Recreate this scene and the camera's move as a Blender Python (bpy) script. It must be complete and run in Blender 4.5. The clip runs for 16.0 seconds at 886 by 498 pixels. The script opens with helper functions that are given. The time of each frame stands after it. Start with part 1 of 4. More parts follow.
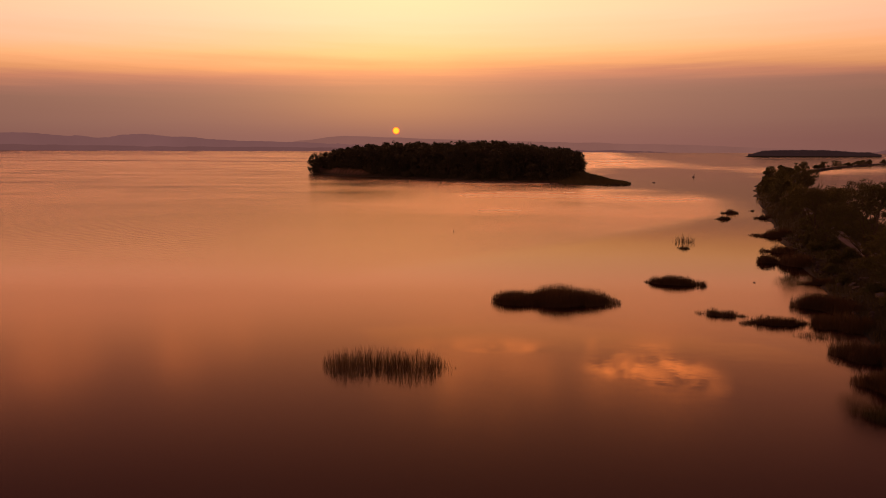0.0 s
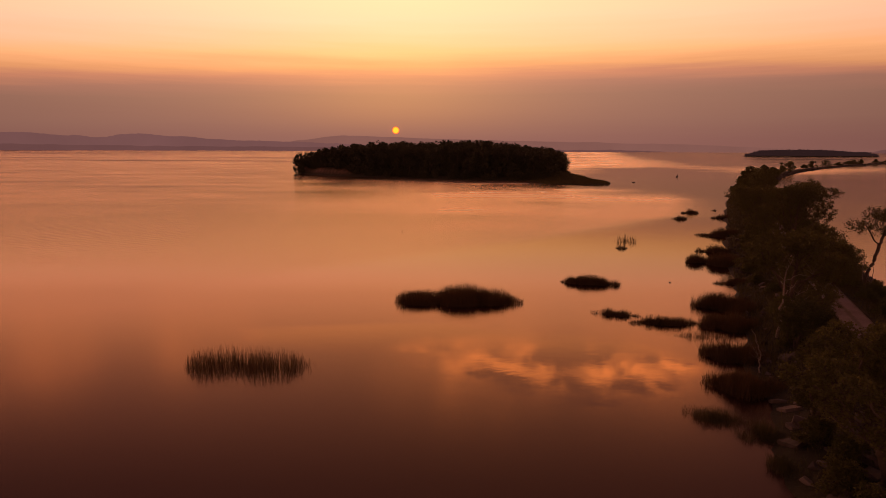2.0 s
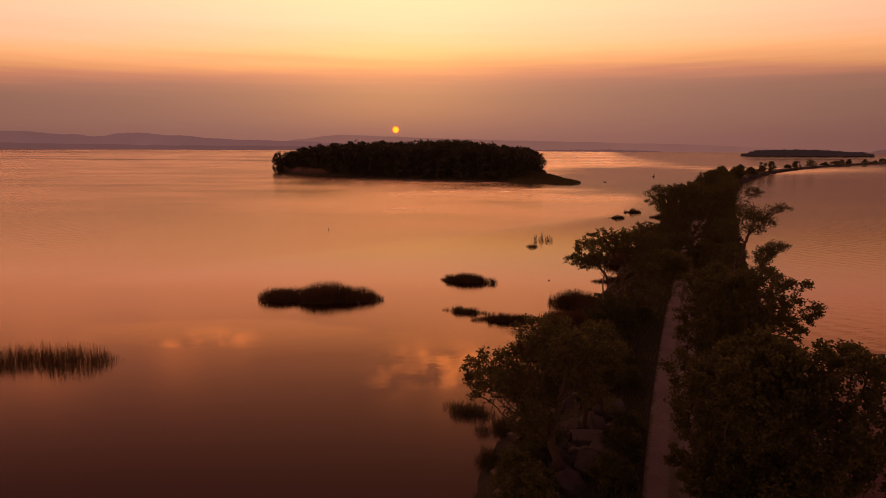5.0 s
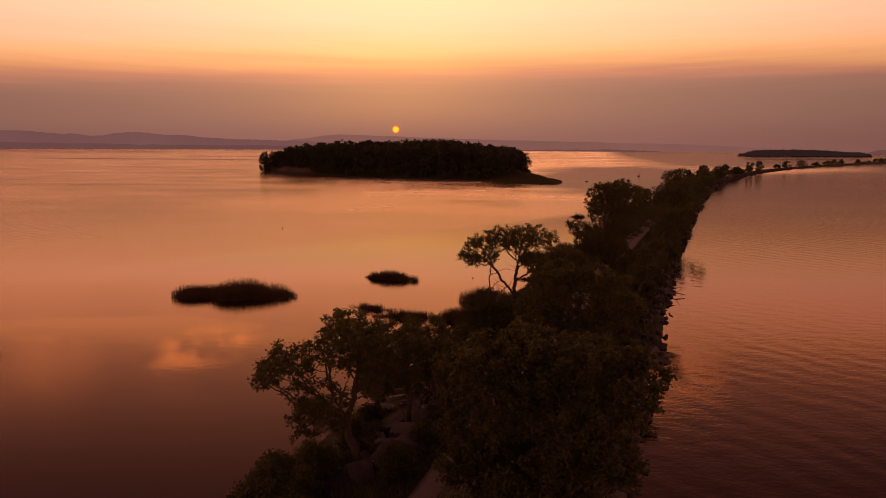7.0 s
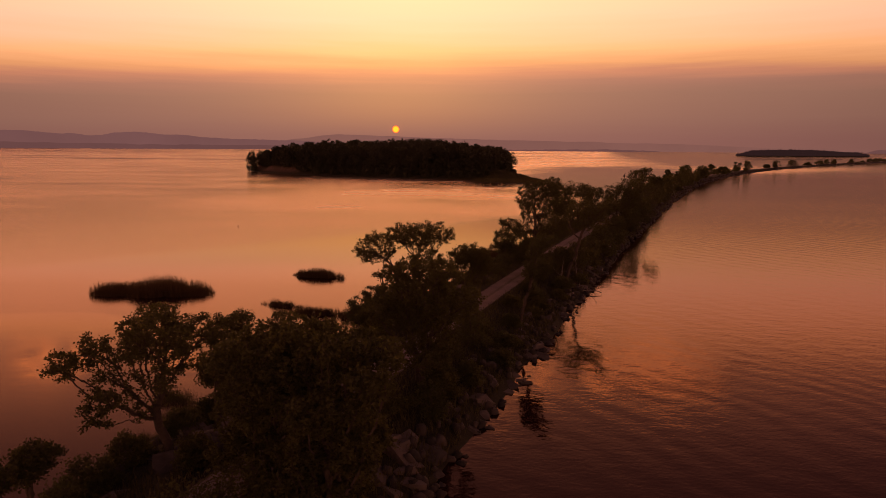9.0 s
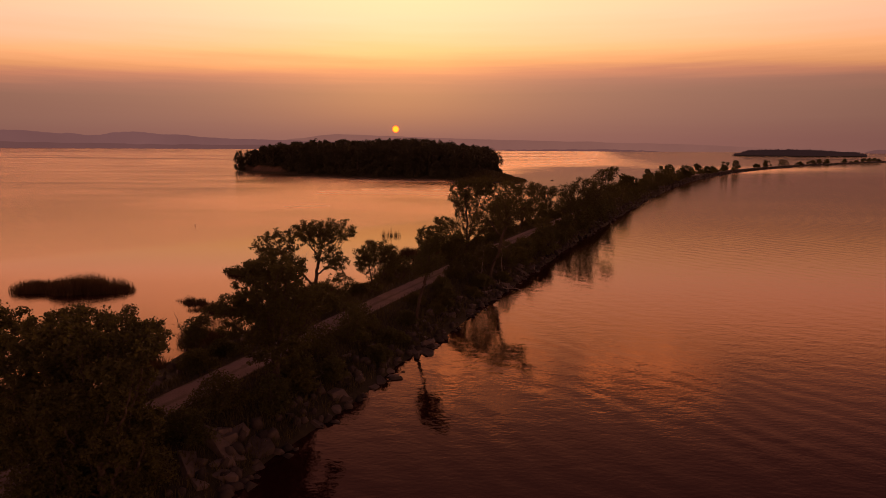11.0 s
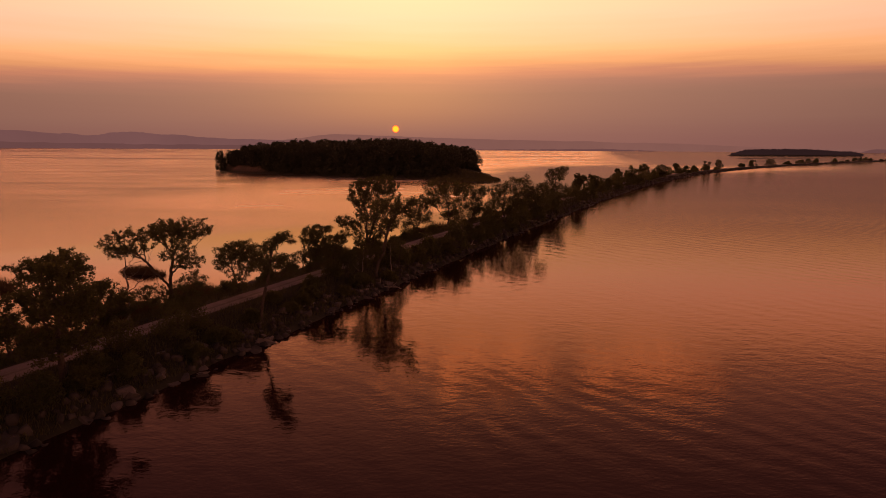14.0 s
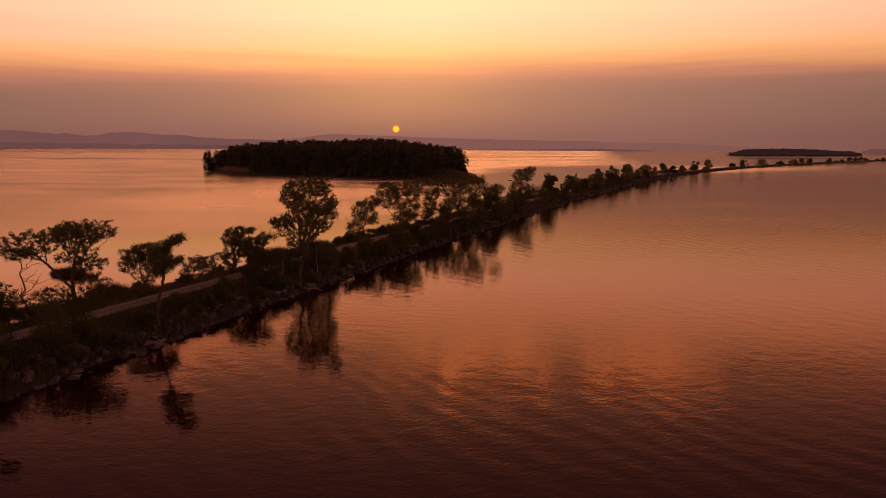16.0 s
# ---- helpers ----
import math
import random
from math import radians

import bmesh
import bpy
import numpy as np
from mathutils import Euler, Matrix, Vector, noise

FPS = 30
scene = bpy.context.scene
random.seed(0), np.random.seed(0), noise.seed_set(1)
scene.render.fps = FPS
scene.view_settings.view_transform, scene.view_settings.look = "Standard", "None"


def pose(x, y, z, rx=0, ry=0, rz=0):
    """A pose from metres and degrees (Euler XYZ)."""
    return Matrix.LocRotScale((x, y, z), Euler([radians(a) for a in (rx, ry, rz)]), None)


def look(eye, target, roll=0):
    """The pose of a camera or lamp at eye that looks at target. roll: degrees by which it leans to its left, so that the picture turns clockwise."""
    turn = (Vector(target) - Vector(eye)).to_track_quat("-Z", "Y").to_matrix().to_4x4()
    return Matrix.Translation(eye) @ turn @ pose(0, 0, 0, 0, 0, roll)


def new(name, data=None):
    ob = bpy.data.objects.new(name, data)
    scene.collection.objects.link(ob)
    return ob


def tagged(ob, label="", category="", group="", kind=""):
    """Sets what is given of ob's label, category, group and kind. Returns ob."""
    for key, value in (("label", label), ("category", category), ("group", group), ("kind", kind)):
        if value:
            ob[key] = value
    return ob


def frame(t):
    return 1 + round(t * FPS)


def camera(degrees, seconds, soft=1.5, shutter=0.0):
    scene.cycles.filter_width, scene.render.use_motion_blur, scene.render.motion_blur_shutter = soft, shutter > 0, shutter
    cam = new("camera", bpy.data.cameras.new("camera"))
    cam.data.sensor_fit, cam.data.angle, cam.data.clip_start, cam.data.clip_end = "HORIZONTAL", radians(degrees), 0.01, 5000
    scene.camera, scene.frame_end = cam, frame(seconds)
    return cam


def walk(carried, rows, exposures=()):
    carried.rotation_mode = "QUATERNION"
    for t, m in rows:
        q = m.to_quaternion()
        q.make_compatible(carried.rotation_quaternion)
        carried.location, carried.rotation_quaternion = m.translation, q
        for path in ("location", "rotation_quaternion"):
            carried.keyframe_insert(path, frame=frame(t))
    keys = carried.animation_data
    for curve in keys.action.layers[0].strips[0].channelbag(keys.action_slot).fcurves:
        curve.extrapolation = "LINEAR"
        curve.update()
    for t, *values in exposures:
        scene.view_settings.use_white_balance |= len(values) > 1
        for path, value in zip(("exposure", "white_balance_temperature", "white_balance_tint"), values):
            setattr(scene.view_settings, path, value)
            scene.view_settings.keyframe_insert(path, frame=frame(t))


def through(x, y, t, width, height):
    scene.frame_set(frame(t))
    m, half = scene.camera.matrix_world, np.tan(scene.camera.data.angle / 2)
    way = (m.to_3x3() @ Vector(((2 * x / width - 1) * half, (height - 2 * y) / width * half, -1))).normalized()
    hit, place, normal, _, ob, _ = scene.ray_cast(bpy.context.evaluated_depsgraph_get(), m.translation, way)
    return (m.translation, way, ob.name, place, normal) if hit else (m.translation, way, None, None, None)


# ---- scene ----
cam = camera(73.93, 16.0, 0.55, 0.15)
PATH = [
    (0, look((-79.977, 1.573, 16.536), (-79.51, 100.23, 0.18), 0.220)),
    (1, look((-74.547, 1.486, 16.607), (-74.04, 100.13, 0.22), 0.212)),
    (2, look((-69.223, 1.341, 16.648), (-68.70, 99.98, 0.23), 0.221)),
    (3, look((-63.980, 1.148, 16.661), (-63.44, 99.79, 0.22), 0.242)),
    (4, look((-58.814, 0.920, 16.649), (-58.27, 99.55, 0.18), 0.269)),
    (5, look((-53.733, 0.666, 16.616), (-53.18, 99.29, 0.12), 0.299)),
    (6, look((-48.746, 0.396, 16.565), (-48.19, 99.02, 0.05), 0.327)),
    (7, look((-43.859, 0.120, 16.502), (-43.30, 98.74, -0.03), 0.351)),
    (8, look((-39.067, -0.152, 16.433), (-38.50, 98.47, -0.11), 0.369)),
    (9, look((-34.357, -0.412, 16.363), (-33.79, 98.21, -0.19), 0.380)),
    (10, look((-29.704, -0.651, 16.298), (-29.12, 97.97, -0.27), 0.382)),
    (11, look((-25.075, -0.860, 16.247), (-24.49, 97.75, -0.33), 0.377)),
    (12, look((-20.440, -1.033, 16.217), (-19.85, 97.58, -0.37), 0.364)),
    (13, look((-15.772, -1.162, 16.216), (-15.18, 97.45, -0.38), 0.346)),
    (14, look((-11.063, -1.240, 16.254), (-10.49, 97.37, -0.35), 0.324)),
    (15, look((-6.335, -1.260, 16.340), (-5.79, 97.35, -0.27), 0.301)),
    (16, look((-1.655, -1.217, 16.484), (-1.16, 97.39, -0.13), 0.282)),
]
walk(cam, PATH)

# ---------------------------------------------------------------- sky, sun
SUN = Vector((-0.0739, 0.9967, 0.0337)).normalized()
world = bpy.data.worlds.new("dusk_sky")
scene.world = world
world.use_nodes = True
wt = world.node_tree
wt.nodes.clear()


def wnode(kind):
    return wt.nodes.new(kind)


def math_node(tree, op, a, b=None, c=None, clamp=False):
    n = tree.nodes.new("ShaderNodeMath")
    n.operation, n.use_clamp = op, clamp
    for i, v in enumerate((a, b, c)):
        if v is None:
            continue
        if isinstance(v, (int, float)):
            n.inputs[i].default_value = v
        else:
            tree.links.new(v, n.inputs[i])
    return n.outputs[0]


def ramp_node(tree, fac, stops, mode="LINEAR"):
    n = tree.nodes.new("ShaderNodeValToRGB")
    n.color_ramp.interpolation = mode
    e = n.color_ramp.elements
    while len(e) < len(stops):
        e.new(1.0)
    for el, (p, c) in zip(e, stops):
        el.position = p
        el.color = (*c, 1) if not isinstance(c, (int, float)) else (c, c, c, 1)
    tree.links.new(fac, n.inputs[0])
    return n.outputs[0]


def mix_node(tree, fac, a, b, blend="MIX"):
    n = tree.nodes.new("ShaderNodeMix")
    n.data_type, n.blend_type = "RGBA", blend
    for i, v in ((0, fac), (6, a), (7, b)):
        if isinstance(v, (int, float)):
            n.inputs[i].default_value = v
        elif isinstance(v, tuple):
            n.inputs[i].default_value = (*v, 1)
        else:
            tree.links.new(v, n.inputs[i])
    return n.outputs[2]


def noise_node(tree, vec, scale, detail=3.0, rough=0.5, dist=0.0):
    n = tree.nodes.new("ShaderNodeTexNoise")
    n.inputs["Scale"].default_value, n.inputs["Detail"].default_value = scale, detail
    n.inputs["Roughness"].default_value, n.inputs["Distortion"].default_value = rough, dist
    if vec is not None:
        tree.links.new(vec, n.inputs["Vector"])
    return n.outputs["Fac"]


def scaled(tree, vec, sx, sy, sz, loc=(0, 0, 0), rot=0.0):
    n = tree.nodes.new("ShaderNodeMapping")
    n.inputs["Scale"].default_value = (sx, sy, sz)
    n.inputs["Location"].default_value = loc
    n.inputs["Rotation"].default_value = (0, 0, rot)
    tree.links.new(vec, n.inputs["Vector"])
    return n.outputs[0]


way = wnode("ShaderNodeTexCoord").outputs["Generated"]
wsep = wnode("ShaderNodeSeparateXYZ")
wt.links.new(way, wsep.inputs[0])
wx, wy, wz = wsep.outputs
streak = noise_node(wt, scaled(wt, way, 1.6, 1.6, 34), 1.6, 7, 0.6)
lift = math_node(wt, "MULTIPLY_ADD", math_node(wt, "SUBTRACT", streak, 0.5), 0.030, wz)
# the haze layer is flat, and a little thicker to the north
az = math_node(wt, "ARCTAN2", wx, wy)
flat_top = math_node(wt, "DIVIDE", lift, math_node(wt, "MAXIMUM", math_node(wt, "COSINE", az), 0.62))
north = math_node(wt, "MULTIPLY", math_node(wt, "MAXIMUM", az, 0.0), 0.030)
level = math_node(wt, "SUBTRACT", flat_top, math_node(wt, "MINIMUM", north, 0.03))
sky_low = ramp_node(wt, math_node(wt, "DIVIDE", level, 0.30, clamp=True), [
    (0.00, (0.150, 0.063, 0.052)), (0.15, (0.167, 0.076, 0.058)), (0.28, (0.181, 0.083, 0.061)), (0.35, (0.225, 0.094, 0.067)),
    (0.405, (0.335, 0.124, 0.073)), (0.45, (0.47, 0.190, 0.080)), (0.52, (0.63, 0.280, 0.118)), (0.60, (0.71, 0.320, 0.168)),
    (0.68, (0.88, 0.355, 0.205)), (0.80, (1.06, 0.385, 0.210)), (1.0, (1.08, 0.372, 0.150))])
sky_high = ramp_node(wt, math_node(wt, "DIVIDE", math_node(wt, "SUBTRACT", level, 0.30), 0.70, clamp=True), [
    (0.00, (1.08, 0.372, 0.150)), (0.055, (0.72, 0.236, 0.113)), (0.15, (0.475, 0.152, 0.092)),
    (0.30, (0.245, 0.074, 0.056)), (0.55, (0.112, 0.037, 0.035)), (1.0, (0.065, 0.026, 0.026))])
is_high = math_node(wt, "GREATER_THAN", level, 0.30)
sky_col = mix_node(wt, is_high, sky_low, sky_high)
# lit cloud bank high in the west, and a fainter one to the south of it
el_c = math_node(wt, "ARCSINE", wz)
ctex = noise_node(wt, scaled(wt, way, 5.0, 5.0, 13.0, (3.1, 1.7, 0.4)), 2.6, 6, 0.6, 0.5)


def cloud(a0, aw, e0, ew):
    da = math_node(wt, "DIVIDE", math_node(wt, "SUBTRACT", az, a0), aw)
    de = math_node(wt, "DIVIDE", math_node(wt, "SUBTRACT", el_c, e0), ew)
    r = math_node(wt, "ADD", math_node(wt, "MULTIPLY", da, da), math_node(wt, "MULTIPLY", de, de))
    return math_node(wt, "SUBTRACT", 1.0, r, clamp=True)


bank = cloud(0.34, 0.15, 0.350, 0.058)
for a0, aw, e0, ew, much in ((0.08, 0.24, 0.365, 0.060, 0.75), (-0.40, 0.11, 0.310, 0.035, 0.60), (-0.66, 0.14, 0.300, 0.045, 0.60), (0.02, 0.16, 0.425, 0.030, 0.35)):
    bank = math_node(wt, "MAXIMUM", bank, math_node(wt, "MULTIPLY", cloud(a0, aw, e0, ew), much))
puff = math_node(wt, "MULTIPLY", bank, ramp_node(wt, ctex, [(0.45, 0.0), (0.63, 1.0)]), clamp=True)
sky_col = mix_node(wt, puff, sky_col, (2.9, 0.82, 0.24))
# the west glows, the east is dim
glow = math_node(wt, "MULTIPLY_ADD", math_node(wt, "COSINE", math_node(wt, "ADD", az, 0.05)), 0.5, 0.5)
glow = math_node(wt, "MAXIMUM", math_node(wt, "POWER", glow, 2.4), 0.66)
sky_col = mix_node(wt, 1.0, sky_col, glow, "MULTIPLY")
# yellow over the sun, pinker to both sides of it
aside = math_node(wt, "MULTIPLY", math_node(wt, "SUBTRACT", math_node(wt, "ABSOLUTE", math_node(wt, "SUBTRACT", az, 0.12)), 0.12), 1.9, clamp=True)
aside = math_node(wt, "MULTIPLY", aside, math_node(wt, "MULTIPLY", math_node(wt, "SUBTRACT", level, 0.11), 12.0, clamp=True))
sky_col = mix_node(wt, 1.0, sky_col, mix_node(wt, aside, (1.0, 1.0, 0.98), (1.01, 0.955, 1.02)), "MULTIPLY")
# sun disc in the haze
sund = wnode("ShaderNodeVectorMath")
sund.operation = "DISTANCE"
wt.links.new(way, sund.inputs[0])
sund.inputs[1].default_value = SUN
disc = ramp_node(wt, math_node(wt, "MULTIPLY", sund.outputs["Value"], 100.0), [(0.0, 1.0), (0.56, 1.0), (0.66, 0.0)])
core = ramp_node(wt, math_node(wt, "MULTIPLY", sund.outputs["Value"], 100.0), [(0.36, 1.0), (0.60, 0.0)])
halo = ramp_node(wt, math_node(wt, "MULTIPLY", sund.outputs["Value"], 60.0), [(0.0, 0.35), (0.5, 0.12), (1.0, 0.0)], "EASE")
sky_col = mix_node(wt, 1.0, sky_col, mix_node(wt, 1.0, (0.07, 0.010, 0.003), halo, "MULTIPLY"), "ADD")
sky_col = mix_node(wt, disc, sky_col, mix_node(wt, core, (0.55, 0.045, 0.030), (1.0, 0.36, 0.020)))
below = math_node(wt, "LESS_THAN", wz, -0.02)
sky_col = mix_node(wt, below, sky_col, (0.01, 0.005, 0.004))
bg_haze = wnode("ShaderNodeBackground")
bg_haze.inputs["Strength"].default_value = 2.0
wt.links.new(sky_col, bg_haze.inputs["Color"])
nishita = wnode("ShaderNodeTexSky")
nishita.sky_type, nishita.sun_disc = "NISHITA", False
nishita.sun_elevation, nishita.sun_rotation = radians(1.93), radians(-4.24)
nishita.dust_density = 6.0
bg_sky = wnode("ShaderNodeBackground")
bg_sky.inputs["Strength"].default_value = 0.02
wt.links.new(nishita.outputs[0], bg_sky.inputs["Color"])
add = wnode("ShaderNodeAddShader")
wt.links.new(bg_haze.outputs[0], add.inputs[0])
wt.links.new(bg_sky.outputs[0], add.inputs[1])
wt.links.new(add.outputs[0], wnode("ShaderNodeOutputWorld").inputs[0])

sun = new("sun", bpy.data.lights.new("sun", "SUN"))
sun.data.energy, sun.data.angle, sun.data.color = 0.25, radians(0.6), (1.0, 0.42, 0.16)
sun.matrix_basis = look(SUN * 50, (0, 0, 0))


# ---------------------------------------------------------------- materials
def material(name, rough=0.8):
    m = bpy.data.materials.new(name)
    m.use_nodes = True
    t = m.node_tree
    b = t.nodes["Principled BSDF"]
    b.inputs["Roughness"].default_value = rough
    return m, t, b


def position(t):
    return t.nodes.new("ShaderNodeNewGeometry").outputs["Position"]


def bump(t, b, height, dist, strength=1.0):
    n = t.nodes.new("ShaderNodeBump")
    n.inputs["Strength"].default_value, n.inputs["Distance"].default_value = strength, dist
    t.links.new(height, n.inputs["Height"])
    t.links.new(n.outputs[0], b.inputs["Normal"])


def two_tone(name, dark, light, fine, coarse, rough=0.85, relief=0.03, island=False, obj_random=False):
    """Matt surface with grain and larger stains."""
    m, t, b = material(name, rough)
    p = position(t)
    f = noise_node(t, p, fine, 4, 0.6)
    c = noise_node(t, p, coarse, 3, 0.5)
    k = math_node(t, "MULTIPLY_ADD", f, 0.55, math_node(t, "MULTIPLY", c, 0.45))
    if island:
        k = math_node(t, "MULTIPLY_ADD", t.nodes.new("ShaderNodeNewGeometry").outputs["Random Per Island"], 0.5, math_node(t, "MULTIPLY", k, 0.6))
    if obj_random:
        k = math_node(t, "MULTIPLY_ADD", t.nodes.new("ShaderNodeObjectInfo").outputs["Random"], 0.45, math_node(t, "MULTIPLY", k, 0.7))
    col = ramp_node(t, k, [(0.28, dark), (0.72, light)])
    t.links.new(col, b.inputs["Base Color"])
    if relief:
        bump(t, b, f, relief)
    return m


def leaf_material(name, dark, light, through=0.5):
    m, t, b = material(name, 0.6)
    rnd = t.nodes.new("ShaderNodeNewGeometry").outputs["Random Per Island"]
    c = noise_node(t, position(t), 0.6, 3, 0.5)
    own = t.nodes.new("ShaderNodeObjectInfo").outputs["Random"]
    k = math_node(t, "MULTIPLY_ADD", rnd, 0.45, math_node(t, "MULTIPLY_ADD", c, 0.35, math_node(t, "MULTIPLY", own, 0.25)))
    col = ramp_node(t, k, [(0.15, dark), (0.85, light)])
    t.links.new(col, b.inputs["Base Color"])
    tr = t.nodes.new("ShaderNodeBsdfTranslucent")
    t.links.new(col, tr.inputs["Color"])
    mx = t.nodes.new("ShaderNodeMixShader")
    mx.inputs[0].default_value = through
    t.links.new(b.outputs[0], mx.inputs[1])
    t.links.new(tr.outputs[0], mx.inputs[2])
    t.links.new(mx.outputs[0], t.nodes["Material Output"].inputs[0])
    return m


def water_material():
    m, t, body = material("lake_water", 0.9)
    body.inputs["Base Color"].default_value = (0.019, 0.0055, 0.0045, 1)
    body.inputs["Specular IOR Level"].default_value = 0.0
    b = t.nodes.new("ShaderNodeBsdfGlossy")
    fres = t.nodes.new("ShaderNodeFresnel")
    fres.inputs["IOR"].default_value = 1.39
    skin = t.nodes.new("ShaderNodeMixShader")
    t.links.new(body.outputs[0], skin.inputs[1])
    t.links.new(b.outputs[0], skin.inputs[2])
    t.links.new(skin.outputs[0], t.nodes["Material Output"].inputs[0])
    p = position(t)
    sep = t.nodes.new("ShaderNodeSeparateXYZ")
    t.links.new(p, sep.inputs[0])
    x, y = sep.outputs[0], sep.outputs[1]
    # open lake to the east of the causeway is choppy, the bay to the west calm
    east = math_node(t, "MULTIPLY_ADD", math_node(t, "SUBTRACT", math_node(t, "MULTIPLY_ADD", y, -0.47, x), -53.0), 0.2, 0.0, clamp=True)
    east = math_node(t, "MULTIPLY", east, math_node(t, "MULTIPLY", math_node(t, "SUBTRACT", 520.0, y), 0.006, clamp=True))
    t.links.new(mix_node(t, east, (1.0, 0.885, 0.73), (1.0, 0.835, 0.75)), b.inputs["Color"])
    gradual = math_node(t, "MULTIPLY", math_node(t, "SUBTRACT", y, 75.0), 0.011, clamp=True)
    # the breeze line runs slantwise across the bay
    slant = math_node(t, "SUBTRACT", math_node(t, "MULTIPLY_ADD", x, -0.85, y), 157.0)
    bow = math_node(t, "MINIMUM", math_node(t, "MAXIMUM", math_node(t, "ADD", x, 15.0), 0.0), 58.0)
    slant = math_node(t, "MULTIPLY_ADD", math_node(t, "MULTIPLY", bow, bow), -0.028, slant)
    slant = math_node(t, "MULTIPLY_ADD", math_node(t, "SUBTRACT", noise_node(t, scaled(t, p, 0.02, 0.02, 1), 1.0, 3, 0.5), 0.5), 14.0, slant)
    line = math_node(t, "MULTIPLY_ADD", slant, math_node(t, "DIVIDE", 0.10, math_node(t, "MULTIPLY_ADD", bow, 0.12, 1.0)), 0.5, clamp=True)
    offshore = math_node(t, "MULTIPLY_ADD", gradual, 0.42, math_node(t, "MULTIPLY", math_node(t, "MULTIPLY", line, math_node(t, "MULTIPLY", math_node(t, "SUBTRACT", y, 55.0), 0.03, clamp=True)), 0.58))
    west = math_node(t, "MULTIPLY", math_node(t, "MULTIPLY", math_node(t, "SUBTRACT", -70.0, x), 0.02, clamp=True), math_node(t, "MULTIPLY", math_node(t, "SUBTRACT", y, 60.0), 0.02, clamp=True))
    open_water = math_node(t, "MAXIMUM", math_node(t, "MULTIPLY", east, 1.0), math_node(t, "MULTIPLY", offshore, 0.86))
    # slicks: long calm lanes far out, and the lee between island and causeway
    lanes = ramp_node(t, noise_node(t, scaled(t, p, 0.0011, 0.0085, 1, (2.3, 0.7, 0)), 1.0, 4, 0.6, 0.3), [(0.50, 1.0), (0.61, 0.15)])
    far_out = math_node(t, "MULTIPLY", math_node(t, "SUBTRACT", y, 700.0), 0.004, clamp=True)
    lanes_out = math_node(t, "MULTIPLY_ADD", far_out, math_node(t, "SUBTRACT", lanes, 1.0), 1.0)
    past = math_node(t, "MAXIMUM", math_node(t, "SUBTRACT", y, 345.0), 0.0)
    lx = math_node(t, "MULTIPLY", math_node(t, "SUBTRACT", math_node(t, "MULTIPLY_ADD", y, -0.30, x), -38.0), 0.0135)
    lx = math_node(t, "DIVIDE", lx, math_node(t, "MULTIPLY_ADD", past, 0.0025, 1.0))
    ly = math_node(t, "MULTIPLY_ADD", past, -0.0046, math_node(t, "MULTIPLY", math_node(t, "SUBTRACT", y, 345.0), 0.0072))
    wob = math_node(t, "MULTIPLY", math_node(t, "SUBTRACT", noise_node(t, p, 0.018, 3, 0.5), 0.5), 1.3)
    lee = math_node(t, "ADD", math_node(t, "ADD", math_node(t, "MULTIPLY", lx, lx), math_node(t, "MULTIPLY", ly, ly)), wob)
    lee = ramp_node(t, lee, [(0.30, 0.12), (1.15, 1.0)])
    gust = ramp_node(t, noise_node(t, scaled(t, p, 0.012, 0.03, 1), 1.0, 4, 0.6), [(0.30, 0.55), (0.62, 1.0)])
    wind = math_node(t, "MULTIPLY", math_node(t, "MULTIPLY", open_water, gust), math_node(t, "MULTIPLY", lanes_out, lee))
    # sheltered water beyond the causeway to the north-east
    shelter = math_node(t, "MULTIPLY", math_node(t, "MULTIPLY", math_node(t, "MULTIPLY_ADD", y, -0.27, math_node(t, "ADD", x, 40.0)), 0.009, clamp=True), math_node(t, "MULTIPLY", math_node(t, "SUBTRACT", y, 480.0), 0.004, clamp=True))
    wind = math_node(t, "MULTIPLY", wind, math_node(t, "MULTIPLY_ADD", shelter, -0.8, 1.0))
    wind = math_node(t, "MULTIPLY_ADD", wind, 0.95, 0.05)
    # glassy pools in the near bay; the rest of it carries a fine shiver
    def pool(cx, cy, rx, ry):
        px = math_node(t, "DIVIDE", math_node(t, "SUBTRACT", x, cx), rx)
        py = math_node(t, "DIVIDE", math_node(t, "SUBTRACT", y, cy), ry)
        return math_node(t, "ADD", math_node(t, "MULTIPLY", px, px), math_node(t, "MULTIPLY", py, py))
    pools = math_node(t, "MINIMUM", pool(-59.0, 45.5, 11.0, 7.5), pool(-74.0, 53.0, 14.0, 4.5))
    pools = math_node(t, "ADD", pools, math_node(t, "MULTIPLY", math_node(t, "SUBTRACT", noise_node(t, scaled(t, p, 0.12, 0.25, 1), 1.0, 4, 0.6), 0.5), 1.8))
    shiver = math_node(t, "MULTIPLY", ramp_node(t, pools, [(0.55, 0.0), (1.25, 1.0)]), math_node(t, "MULTIPLY", math_node(t, "SUBTRACT", 82.0, y), 0.08, clamp=True))
    shiver = math_node(t, "MULTIPLY", shiver, math_node(t, "SUBTRACT", 1.0, east))
    # choppy water turns steeper faces to the eye and mirrors less
    chop = math_node(t, "MULTIPLY_ADD", math_node(t, "MAXIMUM", east, math_node(t, "MULTIPLY", west, 0.1)), math_node(t, "MULTIPLY_ADD", math_node(t, "MULTIPLY", math_node(t, "SUBTRACT", 75.0, y), 0.025, clamp=True), -0.10, -0.19), 1.0)
    t.links.new(math_node(t, "MULTIPLY", fres.outputs[0], chop), skin.inputs[0])
